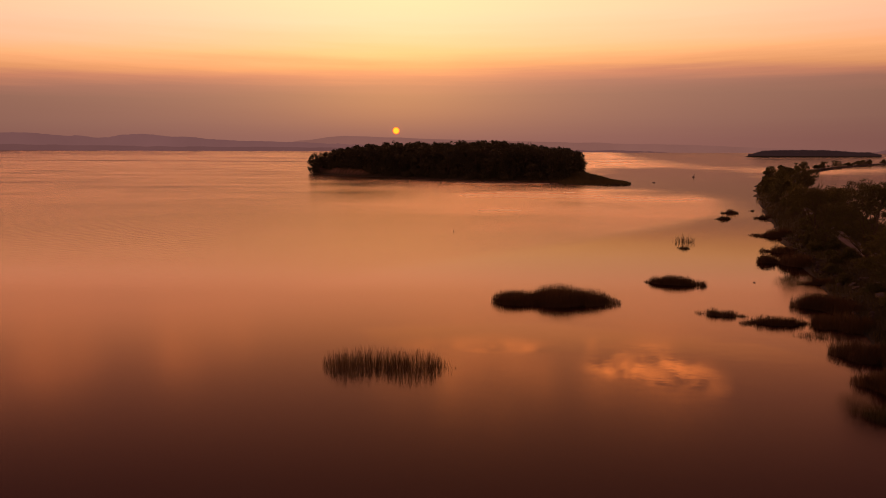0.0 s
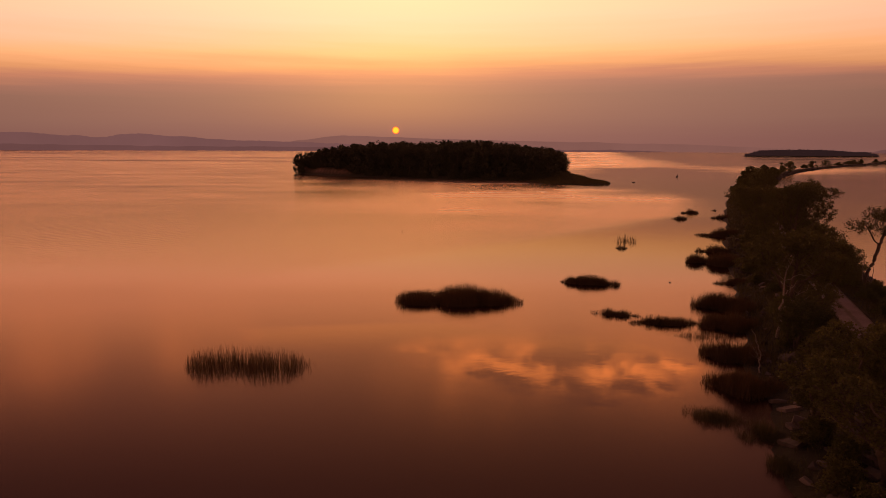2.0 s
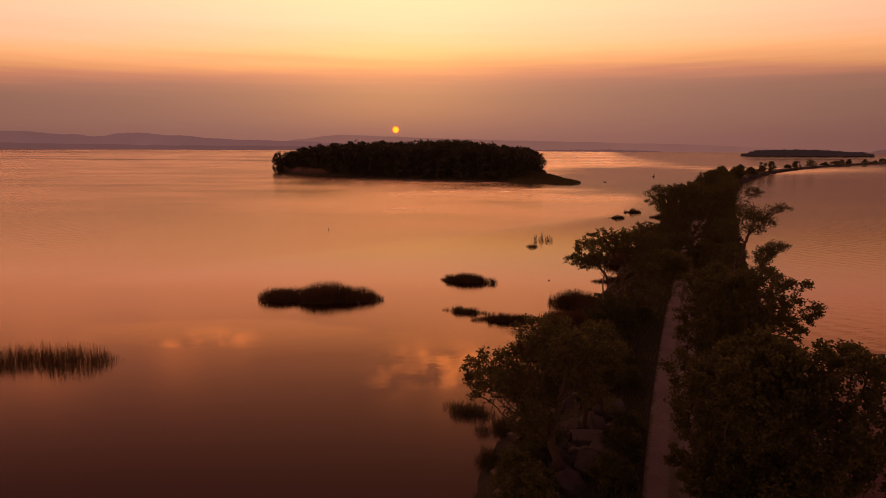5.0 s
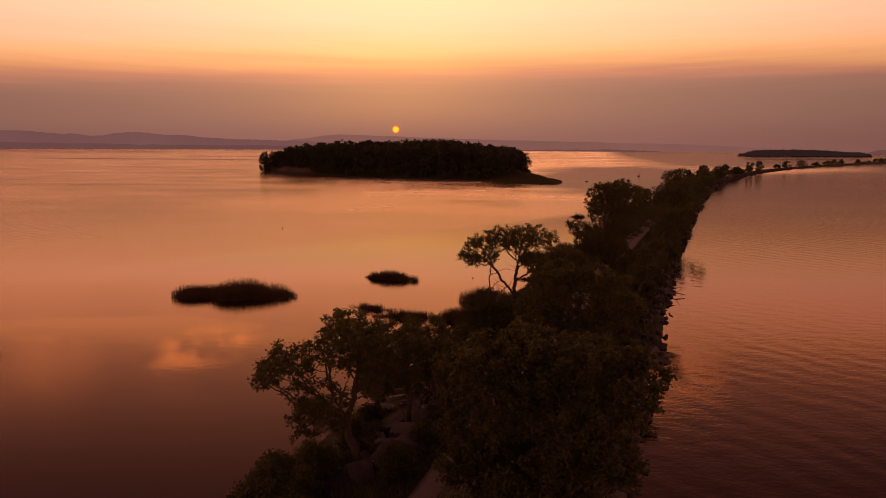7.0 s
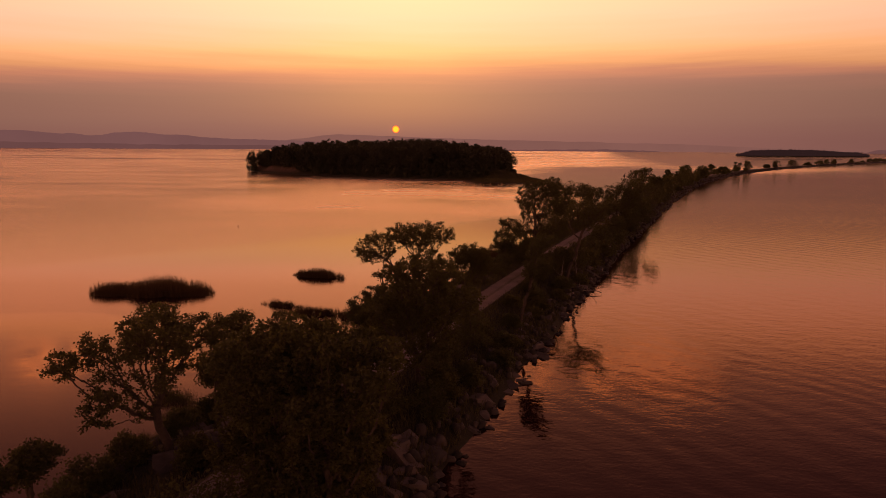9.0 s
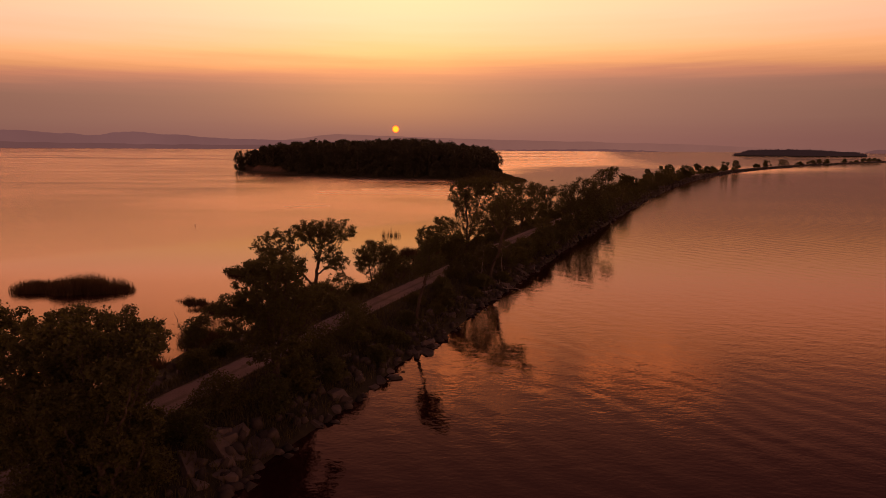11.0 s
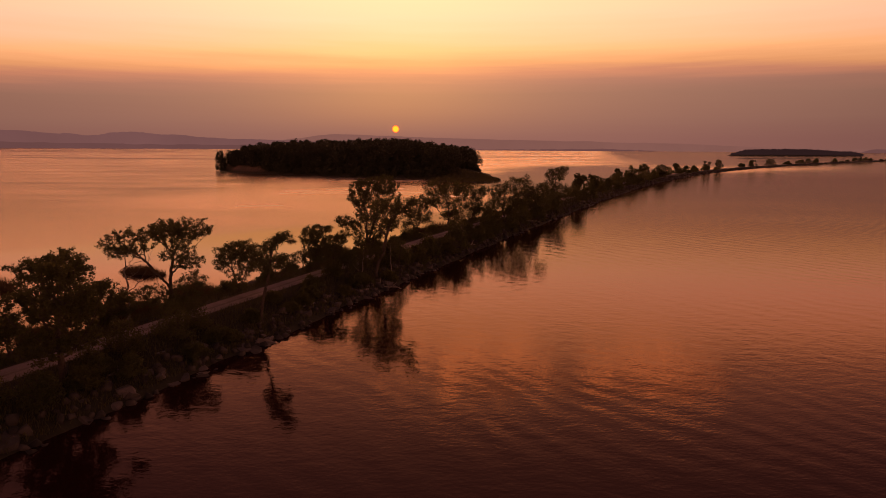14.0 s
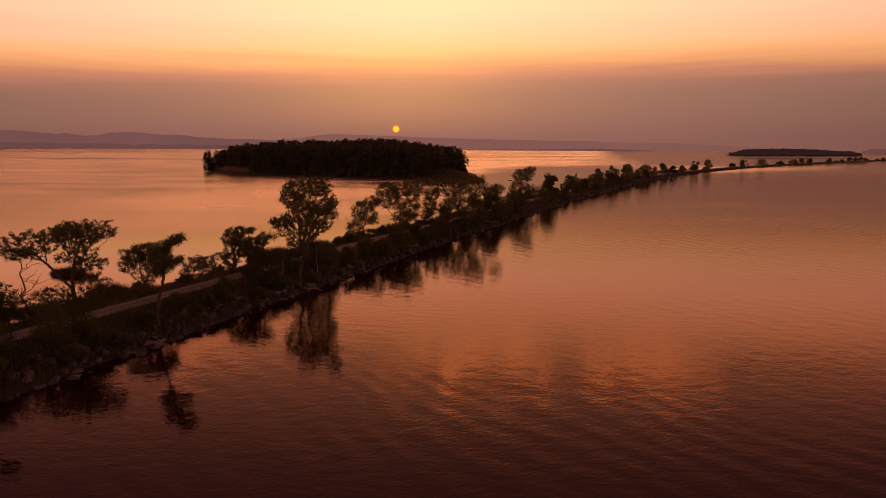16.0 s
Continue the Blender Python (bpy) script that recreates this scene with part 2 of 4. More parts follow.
    # ripples, heights in metres
    r1 = noise_node(t, scaled(t, p, 0.55, 1.0, 1, (0, 0, 0), 0.25), 1.1, 3, 0.55, 0.2)
    r2 = noise_node(t, scaled(t, p, 0.7, 1.0, 1, (5, 3, 0), -0.2), 4.2, 2, 0.5)
    wv = t.nodes.new("ShaderNodeTexWave")
    wv.wave_type, wv.bands_direction = "BANDS", "Y"
    wv.inputs["Scale"].default_value, wv.inputs["Distortion"].default_value = 0.12, 10.0
    wv.inputs["Detail"].default_value, wv.inputs["Detail Scale"].default_value = 2.0, 0.6
    t.links.new(scaled(t, p, 1, 1, 1, (0, 0, 0), 0.92), wv.inputs["Vector"])
    wb = t.nodes.new("ShaderNodeTexWave")
    wb.wave_type, wb.bands_direction = "BANDS", "Y"
    wb.inputs["Scale"].default_value, wb.inputs["Distortion"].default_value = 0.13, 4.0
    wb.inputs["Detail"].default_value, wb.inputs["Detail Scale"].default_value = 2.0, 0.5
    t.links.new(scaled(t, p, 1, 1, 1, (0, 0, 0), -0.84), wb.inputs["Vector"])
    swell = ramp_node(t, noise_node(t, scaled(t, p, 0.016, 0.03, 1, (7, 2, 0), 0.24), 1.0, 3, 0.5), [(0.35, 0.15), (0.65, 1.0)])
    waves = math_node(t, "MULTIPLY_ADD", math_node(t, "MULTIPLY", wv.outputs["Fac"], swell), math_node(t, "MULTIPLY", math_node(t, "MULTIPLY", east, 0.012), math_node(t, "MULTIPLY", math_node(t, "SUBTRACT", 330.0, y), 0.006, clamp=True)),
                      math_node(t, "MULTIPLY", wb.outputs["Fac"], math_node(t, "MULTIPLY", west, 0.013)))
    h = math_node(t, "MULTIPLY_ADD", r1, math_node(t, "MULTIPLY_ADD", east, math_node(t, "MULTIPLY_ADD", gradual, 0.006, -0.033), 0.055), math_node(t, "MULTIPLY_ADD", r2, math_node(t, "MULTIPLY_ADD", east, -0.002, 0.009), waves))
    bump(t, b, math_node(t, "MULTIPLY", h, wind), 1.0)
    t.links.new(b.inputs["Normal"].links[0].from_socket, fres.inputs["Normal"])
    blur = math_node(t, "MULTIPLY", math_node(t, "MULTIPLY", wind, offshore), math_node(t, "MULTIPLY_ADD", west, -0.13, math_node(t, "MULTIPLY_ADD", east, -0.21, 0.29)))
    t.links.new(math_node(t, "ADD", math_node(t, "MULTIPLY_ADD", shiver, 0.12, blur), math_node(t, "MULTIPLY_ADD", math_node(t, "MULTIPLY", east, gradual), 0.02, 0.035)), b.inputs["Roughness"])
    return m


def gravel_material():
    m, t, b = material("gravel_track", 0.95)
    p = position(t)
    f = noise_node(t, p, 9.0, 5, 0.7)
    c = noise_node(t, p, 0.5, 3, 0.5)
    col = ramp_node(t, math_node(t, "MULTIPLY_ADD", f, 0.5, math_node(t, "MULTIPLY", c, 0.5)), [(0.3, (0.17, 0.135, 0.125)), (0.7, (0.33, 0.265, 0.245))])
    uv = t.nodes.new("ShaderNodeAttribute")
    uv.attribute_name = "across"
    a = math_node(t, "ABSOLUTE", uv.outputs["Fac"])
    weed = math_node(t, "ADD", a, math_node(t, "MULTIPLY_ADD", noise_node(t, p, 1.3, 4, 0.6), 0.5, -0.25))
    green = ramp_node(t, weed, [(0.06, 0.5), (0.20, 0.0), (0.85, 0.0), (1.05, 0.9)])
    t.links.new(mix_node(t, green, col, (0.085, 0.085, 0.04)), b.inputs["Base Color"])
    bump(t, b, f, 0.03)
    return m


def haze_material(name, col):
    """Unlit far land: the haze's glow is put into an emission colour."""
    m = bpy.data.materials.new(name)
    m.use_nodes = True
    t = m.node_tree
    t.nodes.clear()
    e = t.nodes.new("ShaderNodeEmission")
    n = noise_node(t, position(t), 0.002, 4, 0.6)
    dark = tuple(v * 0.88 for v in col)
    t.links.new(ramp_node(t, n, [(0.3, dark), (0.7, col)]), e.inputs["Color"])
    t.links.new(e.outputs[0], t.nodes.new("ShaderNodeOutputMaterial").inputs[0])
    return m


WATER = water_material()
GRAVEL = gravel_material()
TURF = two_tone("bank_turf", (0.014, 0.016, 0.007), (0.042, 0.040, 0.018), 3.0, 0.25, 0.95, 0.08)
ROCK = two_tone("limestone", (0.030, 0.027, 0.024), (0.15, 0.127, 0.112), 2.4, 0.5, 0.85, 0.05, obj_random=True)
ROCK_MIX = two_tone("rubble", (0.014, 0.013, 0.011), (0.075, 0.064, 0.056), 2.4, 0.5, 0.85, 0.05, island=True)
BARK = two_tone("bark", (0.045, 0.035, 0.027), (0.13, 0.105, 0.08), 6.0, 0.8, 0.9, 0.03)
DRIFT = two_tone("bleached_wood", (0.16, 0.13, 0.10), (0.34, 0.29, 0.24), 8.0, 0.8, 0.85, 0.02)
LEAF = leaf_material("cottonwood_leaf", (0.060, 0.068, 0.018), (0.155, 0.152, 0.045))
LEAF_B = leaf_material("willow_leaf", (0.056, 0.068, 0.019), (0.140, 0.145, 0.048))
GRASS = leaf_material("tall_grass", (0.048, 0.053, 0.016), (0.115, 0.105, 0.036), 0.3)
REED = leaf_material("bulrush", (0.060, 0.040, 0.016), (0.15, 0.098, 0.041), 0.35)
WOODS = leaf_material("island_leaf", (0.030, 0.036, 0.014), (0.066, 0.068, 0.026), 0.15)
# the far island's leaves emit this colour, with the haze painted in
FARWOODS = haze_material("far_woods_in_haze", (0.026, 0.0115, 0.0115))
PAINT = two_tone("weathered_paint", (0.05, 0.03, 0.03), (0.12, 0.08, 0.07), 4.0, 0.6, 0.6, 0.0)


# ---------------------------------------------------------------- mesh helpers
def mesh_of(name, verts, faces, mat, smooth=False):
    """verts (n, 3), faces (m, 3 or 4)."""
    verts, faces = np.asarray(verts, np.float32), np.asarray(faces, np.int32)
    me = bpy.data.meshes.new(name)
    k = faces.shape[1]
    me.vertices.add(len(verts))
    me.vertices.foreach_set("co", verts.ravel())
    me.loops.add(faces.size)
    me.loops.foreach_set("vertex_index", faces.ravel())
    me.polygons.add(len(faces))
    me.polygons.foreach_set("loop_start", np.arange(0, faces.size, k, dtype=np.int32))
    me.polygons.foreach_set("loop_total", np.full(len(faces), k, np.int32))
    if smooth:
        me.polygons.foreach_set("use_smooth", np.ones(len(faces), bool))
    me.update(calc_edges=True)
    me.validate()
    me.materials.append(mat)
    return me


def piece(name, me, parent=None, label=""):
    ob = new(name, me)
    if parent is not None:
        ob.parent = parent
    if label:
        ob["label"] = label
    return ob


def thing(name, at, label, category, group="", kind=""):
    ob = new(name)
    ob.empty_display_size = 0.3
    ob.location = at
    return tagged(ob, label, category, group, kind)


class Bag:
    """Collects quads."""

    def __init__(self):
        self.v, self.f, self.n = [], [], 0

    def add(self, v, f):
        self.v.append(np.asarray(v, float))
        self.f.append(np.asarray(f, int) + self.n)
        self.n += len(v)

    def mesh(self, name, mat, smooth=False):
        return mesh_of(name, np.concatenate(self.v), np.concatenate(self.f), mat, smooth)


def tube(bag, pts, radii, sides=6):
    pts, n = np.asarray(pts, float), len(pts)
    d = np.gradient(pts, axis=0)
    d /= np.linalg.norm(d, axis=1)[:, None] + 1e-9
    ref = np.where(np.abs(d[:, 2:3]) > 0.9, np.array([[1.0, 0, 0]]), np.array([[0, 0, 1.0]]))
    a = np.cross(d, ref)
    a /= np.linalg.norm(a, axis=1)[:, None] + 1e-9
    b = np.cross(d, a)
    ang = np.arange(sides) * 2 * np.pi / sides
    ring = a[:, None, :] * np.cos(ang)[None, :, None] + b[:, None, :] * np.sin(ang)[None, :, None]
    v = (pts[:, None, :] + ring * np.asarray(radii, float)[:, None, None]).reshape(-1, 3)
    i, j = np.meshgrid(np.arange(n - 1), np.arange(sides), indexing="ij")
    j2 = (j + 1) % sides
    bag.add(v, np.stack([i * sides + j, i * sides + j2, (i + 1) * sides + j2, (i + 1) * sides + j], -1).reshape(-1, 4))


def leaves(rng, centres, size, droop=0.0):
    """One folded diamond per centre."""
    n = len(centres)
    a = rng.normal(size=(n, 3))
    a[:, 2] -= droop
    a /= np.linalg.norm(a, axis=1)[:, None]
    b = rng.normal(size=(n, 3))
    b -= a * np.sum(a * b, 1)[:, None]
    b /= np.linalg.norm(b, axis=1)[:, None]
    s = (size * rng.uniform(0.6, 1.35, n))[:, None]
    up = np.cross(a, b) * s * 0.12
    v = np.stack([centres - a * s * 0.5, centres + b * s * 0.36 + up, centres + a * s * 0.55, centres - b * s * 0.36 + up], 1).reshape(-1, 3)
    return v, np.arange(4 * n).reshape(-1, 4)


def curve3(p0, p1, p2, n):
    t = np.linspace(0, 1, n)[:, None]
    return (1 - t) ** 2 * p0 + 2 * t * (1 - t) * p1 + t * t * p2


# ---------------------------------------------------------------- causeway plan
ROAD = np.array([(-97, -100), (-54.5, -5), (-45.1, 20), (-41.2, 30), (-35.0, 45), (-28.5, 60), (-19.6, 80), (-10.7, 100), (4.0, 130), (20.4, 165),
                 (42.8, 210), (78.4, 280), (119.6, 350), (187.0, 450), (272.4, 560), (416.3, 720), (628.6, 930), (842.8, 1130), (1228.7, 1500)])


def smooth_line(pts, rounds=3):
    for _ in range(rounds):
        a, b = pts[:-1] * 0.75 + pts[1:] * 0.25, pts[:-1] * 0.25 + pts[1:] * 0.75
        pts = np.concatenate([pts[:1], np.stack([a, b], 1).reshape(-1, 2), pts[-1:]])
    return pts


LINE = smooth_line(ROAD)
CROSS_S = np.array([-16, -12, -9.5, -8.0, -6.0, -4.0, -2.6, -1.5, 0, 1.5, 2.4, 3.4, 5.2, 7.0, 8.4, 10, 13], float)
CROSS_Z = np.array([-1.5, -0.7, -0.12, 0.30, 0.75, 1.20, 1.55, 1.70, 1.72, 1.70, 1.62, 1.35, 0.85, 0.25, -0.25, -0.9, -1.8])


def on_road(y, s):
    """The place s metres to the east of the track's middle, near that y."""
    i = int(np.clip(np.searchsorted(LINE[:, 1], y), 1, len(LINE) - 1))
    p, q = LINE[i - 1], LINE[i]
    k = (y - p[1]) / (q[1] - p[1])
    d = (q - p) / np.hypot(*(q - p))
    c = p + k * (q - p)
    return c[0] + d[1] * s, c[1] - d[0] * s


def shape(u, s):
    """Height of the bank at u metres of y and s across, with its humps."""
    z = np.interp(s, CROSS_S, CROSS_Z)
    hump = noise.noise(Vector((u * 0.13, s * 0.22, 3.0))) * 0.28 + noise.noise(Vector((u * 0.5, s * 0.6, 7.0))) * 0.12
    edge = noise.noise(Vector((u * 0.06, 2.0 if s < 0 else 9.0, 1.0))) * 0.35
    off = min(1.0, max(0.0, (abs(s) - 1.7) / 1.5))
    return z + off * (hump + edge * min(1.0, max(0.0, (abs(s) - 3) / 3)))


def across(x, y):
    """y along and s across the track for a place."""
    d = np.hypot(LINE[:, 0] - x, LINE[:, 1] - y)
    i = int(d.argmin())
    j = min(max(i, 1), len(LINE) - 2)
    t = LINE[j + 1] - LINE[j - 1]
    t = t / np.hypot(*t)
    r = np.array([x, y]) - LINE[i]
    return LINE[i][1] + (r @ t) * t[1], r @ np.array([t[1], -t[0]])


def ground_z(x, y):
    u, s = across(x, y)
    return shape(u, s)


def strip(name, us, ss, lift, mat, attr=False):
    v = []
    for u in us:
        for s in ss:
            x, y = on_road(u, s)
            v.append((x, y, shape(u, s) + lift(s)))
    n, m = len(us), len(ss)
    i, j = np.meshgrid(np.arange(n - 1), np.arange(m - 1), indexing="ij")
    f = np.stack([i * m + j, i * m + j + 1, (i + 1) * m + j + 1, (i + 1) * m + j], -1).reshape(-1, 4)
    me = mesh_of(name, v, f, mat, True)
    if attr:
        a = me.attributes.new("across", "FLOAT", "POINT")
        a.data.foreach_set("value", np.tile(np.asarray(ss, np.float32) / 1.3, n))
    return new(name, me)


US = np.concatenate([np.arange(-60, 130, 0.8), np.arange(130, 300, 1.4), np.arange(300, 420, 3.0), np.arange(420, 1480, 12.0)])
SS = np.concatenate([np.linspace(-16, -9, 7), np.linspace(-8.5, 9.5, 43), np.linspace(10, 13, 4)])

LAKE_Y = [-600, 0, 1200, 2500, 2700, 2900, 3100, 3300, 3500, 3700, 4300, 4890]
LAKE_Z = [0, 0, 0, 0, 0.7, 2.4, 5.0, 8.2, 11.2, 13.0, 13.4, 13.6]
lake = new("water", mesh_of("water", [(sx, y, z) for y, z in zip(LAKE_Y, LAKE_Z) for sx in (-4900, 4900)],
                            [(2 * i, 2 * i + 1, 2 * i + 3, 2 * i + 2) for i in range(len(LAKE_Y) - 1)], WATER, True))
tagged(lake, "calm hazy lake reflecting the orange sunset sky", "lake", kind="structure")
bed = new("ground", mesh_of("ground", [(-4900, -600, -3), (4900, -600, -3), (4900, 4890, -3), (-4900, 4890, -3)], [(0, 1, 2, 3)], TURF))
tagged(bed, "dark lake bed under the water", "ground", kind="structure")
bank = strip("causeway_ground", US, SS, lambda s: 0.0, TURF)
tagged(bank, "low grassy causeway embankment crossing the lake", "embankment", kind="structure")
track = strip("road", US, np.linspace(-1.3, 1.3, 11), lambda s: 0.03 - 0.03 * math.cos(s / 0.65 * math.pi) * (abs(s) < 1.2), GRAVEL, True)
tagged(track, "pale gravel track with weedy middle along the causeway", "gravel track", kind="structure")


# ---------------------------------------------------------------- trees
def crown_width(form, k):
    if form == "umbrella":
        return 0.30 + 0.70 * np.sin(np.clip(k, 0, 1) * 1.75) ** 1.2
    if form == "column":
        return 0.55 + 0.45 * np.sin(np.pi * np.clip(k * 0.9 + 0.1, 0, 1))
    if form == "bush":
        return np.cos(np.clip(k, 0, 1) * 1.35) ** 0.6
    return np.sin(np.pi * np.clip(0.16 + 0.76 * k, 0, 1)) ** 0.8


def loose_lobes(rng, form, h, width, clear, lean, many):
    """Leafy masses of a crown: centre and half sizes, from the tree's foot."""
    out = []
    for i in range(many):
        k = (i + rng.uniform(0.1, 0.9)) / many
        w = width * float(crown_width(form, k))
        r = width * rng.uniform(0.26, 0.46)
        off, turn = max(0.0, w - r) * math.sqrt(rng.uniform(0.2, 1.0)), i * 2.4 + rng.uniform(0, 1.2)
        rz = min(r * rng.uniform(0.6, 0.95), 0.24 * h)
        z = h * clear + (h * (1 - clear) - rz) * k
        z = max(z, rz * 0.8)
        out.append((math.cos(turn) * off + lean[0] * z / h, math.sin(turn) * off + lean[1] * z / h, z, r, r, rz))
    return out


def grow(rng, lobes, h, feet, clear, step, spread=1.0):
    """Wood that grows towards the light: nodes, each one's parent, and their thickness in tips."""
    vol = np.array([(a[3] * a[4] * a[5]) ** 0.6 for a in lobes])
    share = np.maximum(8, (vol / vol.sum() * 620 * spread).astype(int))
    pull = []
    for (cx, cy, cz, rx, ry, rz), n in zip(lobes, share):
        d = rng.normal(size=(n, 3))
        d *= (rng.uniform(0.05, 1.0, n) ** 0.36 / np.linalg.norm(d, axis=1))[:, None]
        pull.append(d * (rx, ry, rz) + (cx, cy, cz))
    pull = np.concatenate(pull)
    pull = pull[(pull[:, 2] > 0.15) & (pull[:, 2] < h)]
    heart = pull.mean(0)
    pos, par = [], []
    for foot in feet:
        goal = np.array([heart[0] * 0.45 + foot[0] * 0.6, heart[1] * 0.45 + foot[1] * 0.6, max(clear, 0.3)])
        n = max(3, int(goal[2] / step))
        path = curve3(np.array(foot, float), np.array([foot[0] * 1.1, foot[1] * 1.1, goal[2] * 0.6]), goal, n)
        path[1:] += np.cumsum(rng.normal(0, 0.10 * step, (n - 1, 3)) * (1, 1, 0.2), 0)
        for i, p in enumerate(path):
            par.append(-1 if i == 0 else len(pos) - 1)
            pos.append(p)
    P = np.array(pos)
    d = np.linalg.norm(pull[:, None] - P[None], axis=2)
    near, best = d.argmin(1), d.min(1)
    for _ in range(110):
        keep = best > 1.15 * step
        pull, near, best = pull[keep], near[keep], best[keep]
        if not len(pull):
            break
        way = pull - P[near]
        way /= np.linalg.norm(way, axis=1)[:, None]
        ids, inv = np.unique(near, return_inverse=True)
        mean = np.zeros((len(ids), 3))
        np.add.at(mean, inv, way)
        mean += rng.normal(0, 0.22, mean.shape) * np.linalg.norm(mean, axis=1)[:, None] + (0, 0, 0.03)
        mean /= np.linalg.norm(mean, axis=1)[:, None] + 1e-9
        fresh = P[ids] + mean * step
        start = len(P)
        P = np.concatenate([P, fresh])
        par += ids.tolist()
        d = np.linalg.norm(pull[:, None] - fresh[None], axis=2)
        j, m = d.argmin(1), d.min(1)
        closer = m < best
        near, best = np.where(closer, start + j, near), np.where(closer, m, best)
    par = np.array(par)
    tips = np.zeros(len(P))
    has = np.zeros(len(P), bool)
    has[par[par >= 0]] = True
    tips[~has] = 1
    for i in range(len(P) - 1, -1, -1):
        if par[i] >= 0:
            tips[par[i]] += tips[i]
    return P, par, tips


def tree(x, y, top, width, seed, form="round", clear=0.3, lean=(0.0, 0.0), stems=1, lobes=9, count=5000, size=0.2, mat=None, name="tree",
         label="", category="tree", group="causeway trees", limb=1.0, spread=1.0, fine=0.03, puff=1.25):
    """A tree or bush: lobes is a number of leafy masses, or rows of (east, height, half width, half height) of the ones it has."""
    rng = np.random.default_rng(seed)
    z0 = float(ground_z(x, y)) - 0.08
    h = top - z0
    home = thing(name, (x, y, z0), label, category, group)
    if isinstance(lobes, int):
        masses = loose_lobes(rng, form, h, width, clear, lean, lobes)
        ground_clear = h * max(clear, 0.06) * 0.8
    else:
        masses = []
        for i, (dx, z, rx, rz) in enumerate(lobes):
            for side in (-1, 1):
                deep = width * (0.28 * side + 0.34 * math.sin(i * 2.4 + seed))
                masses.append((dx + rng.normal(0, 0.15) * rx, deep, z - z0 + rng.normal(0, 0.1) * rz, rx * 1.13, max(rx, 0.9), rz * 1.15))
        ground_clear = max(0.12 * h, min(m[2] - m[5] for m in masses) * clear)
    h = max(h, max(m[2] + m[5] for m in masses))
    step = max(fine * h, 0.10)
    feet = [(0.0, 0.0, 0.0)] if stems == 1 else [(0.10 * width * math.cos(i * 2.3 + seed), 0.10 * width * math.sin(i * 2.3 + seed), 0.0) for i in range(stems)]
    P, par, tips = grow(rng, masses, h, feet, ground_clear, step, spread)
    girth = 0.019 * h * limb
    rad = 0.005 + girth * (tips / tips.max()) ** 0.52
    # limbs: every run from a fork to its tip is one tapering tube
    wood = Bag()
    kids = [[] for _ in P]
    for i, p in enumerate(par):
        if p >= 0:
            kids[p].append(i)
    for i in range(len(P)):
        main = par[i] >= 0 and max(kids[par[i]], key=lambda k: tips[k]) == i
        if main:
            continue
        run = [i] if par[i] < 0 else [par[i], i]
        while kids[run[-1]]:
            run.append(max(kids[run[-1]], key=lambda k: tips[k]))
        if len(run) < 2:
            continue
        r = rad[run].copy()
        if par[i] >= 0:
            r[0] = r[1]
        else:
            r[0] *= 1.45
        tube(wood, P[run], r, 8 if r[0] > 0.08 else 5 if r[0] > 0.03 else 3)
    # leaves along the outer twigs
    twig = np.flatnonzero((tips <= 5) & (par >= 0))
    much = rng.uniform(0.25, 1.75, len(twig))
    m = np.maximum(1, (count * much / much.sum())).astype(int)
    at = np.repeat(twig, m)
    k = rng.uniform(0, 1, len(at))[:, None]
    seat = P[at] * k + P[par[at]] * (1 - k)
    off = rng.normal(size=(len(at), 3))
    off *= (rng.uniform(0, 1, len(at)) ** 0.55 / np.linalg.norm(off, axis=1))[:, None]
    pts = seat + off * (0.9 * step + 0.11) * puff * (1, 1, 0.75)
    pts = pts[pts[:, 2] > 0.10]
    v, f = leaves(rng, pts, size)
    piece("trunk", wood.mesh("trunk", BARK, True), home)
    piece("crown", mesh_of("crown", v, f, mat or LEAF), home)
    return home


def bare_tree(x, y, top, seed, lean=(0.0, 0.0), label="leafless dead tree with bare crooked limbs", name="dead_tree", boughs=7):
    rng = np.random.default_rng(seed)
    z0 = float(ground_z(x, y)) - 0.08
    h = top - z0
    home = thing(name, (x, y, z0), label, "dead tree")
    lean3 = np.array([lean[0], lean[1], 0.0])
    wood = Bag()
    lead = curve3(np.zeros(3), np.array([0, 0, h * 0.5]), np.array([0, 0, h]) + lean3, 12)
    lead[1:] += rng.normal(0, 0.02 * h, (11, 3))
    rad = 0.018 * h * (1 - np.linspace(0, 1, 12) * 0.85)
    tube(wood, lead, rad, 7)
    piece("trunk", wood.mesh("trunk", DRIFT, True), home)
    for _ in range(boughs):
        i = rng.integers(3, 10)
        a = rng.uniform(0, 6.28)
        r = h * rng.uniform(0.15, 0.38)
        tip = lead[i] + np.array([math.cos(a) * r, math.sin(a) * r, r * rng.uniform(0.2, 1.0)])
        twigs = Bag()
        path = curve3(lead[i], (lead[i] + tip) / 2 - np.array([0, 0, 0.15 * r]), tip, 8)
        path[1:] += rng.normal(0, 0.05 * r, (7, 3))
        tube(twigs, path, rad[i] * 0.6 * (1 - np.linspace(0, 1, 8) * 0.8), 5)
        for _ in range(4):
            j = rng.integers(2, 7)
            q = path[j] + rng.normal(0, 0.28 * r, 3) + np.array([0, 0, 0.15 * r])
            tube(twigs, curve3(path[j], (path[j] + q) / 2 + rng.normal(0, 0.05 * r, 3), q, 5), rad[i] * 0.25 * (1 - np.linspace(0, 1, 5) * 0.7), 4)
        piece("branch", twigs.mesh("branch", DRIFT, True), home)
    return home


COTTON = "broad dark cottonwood with loose leafy crown on the causeway bank"
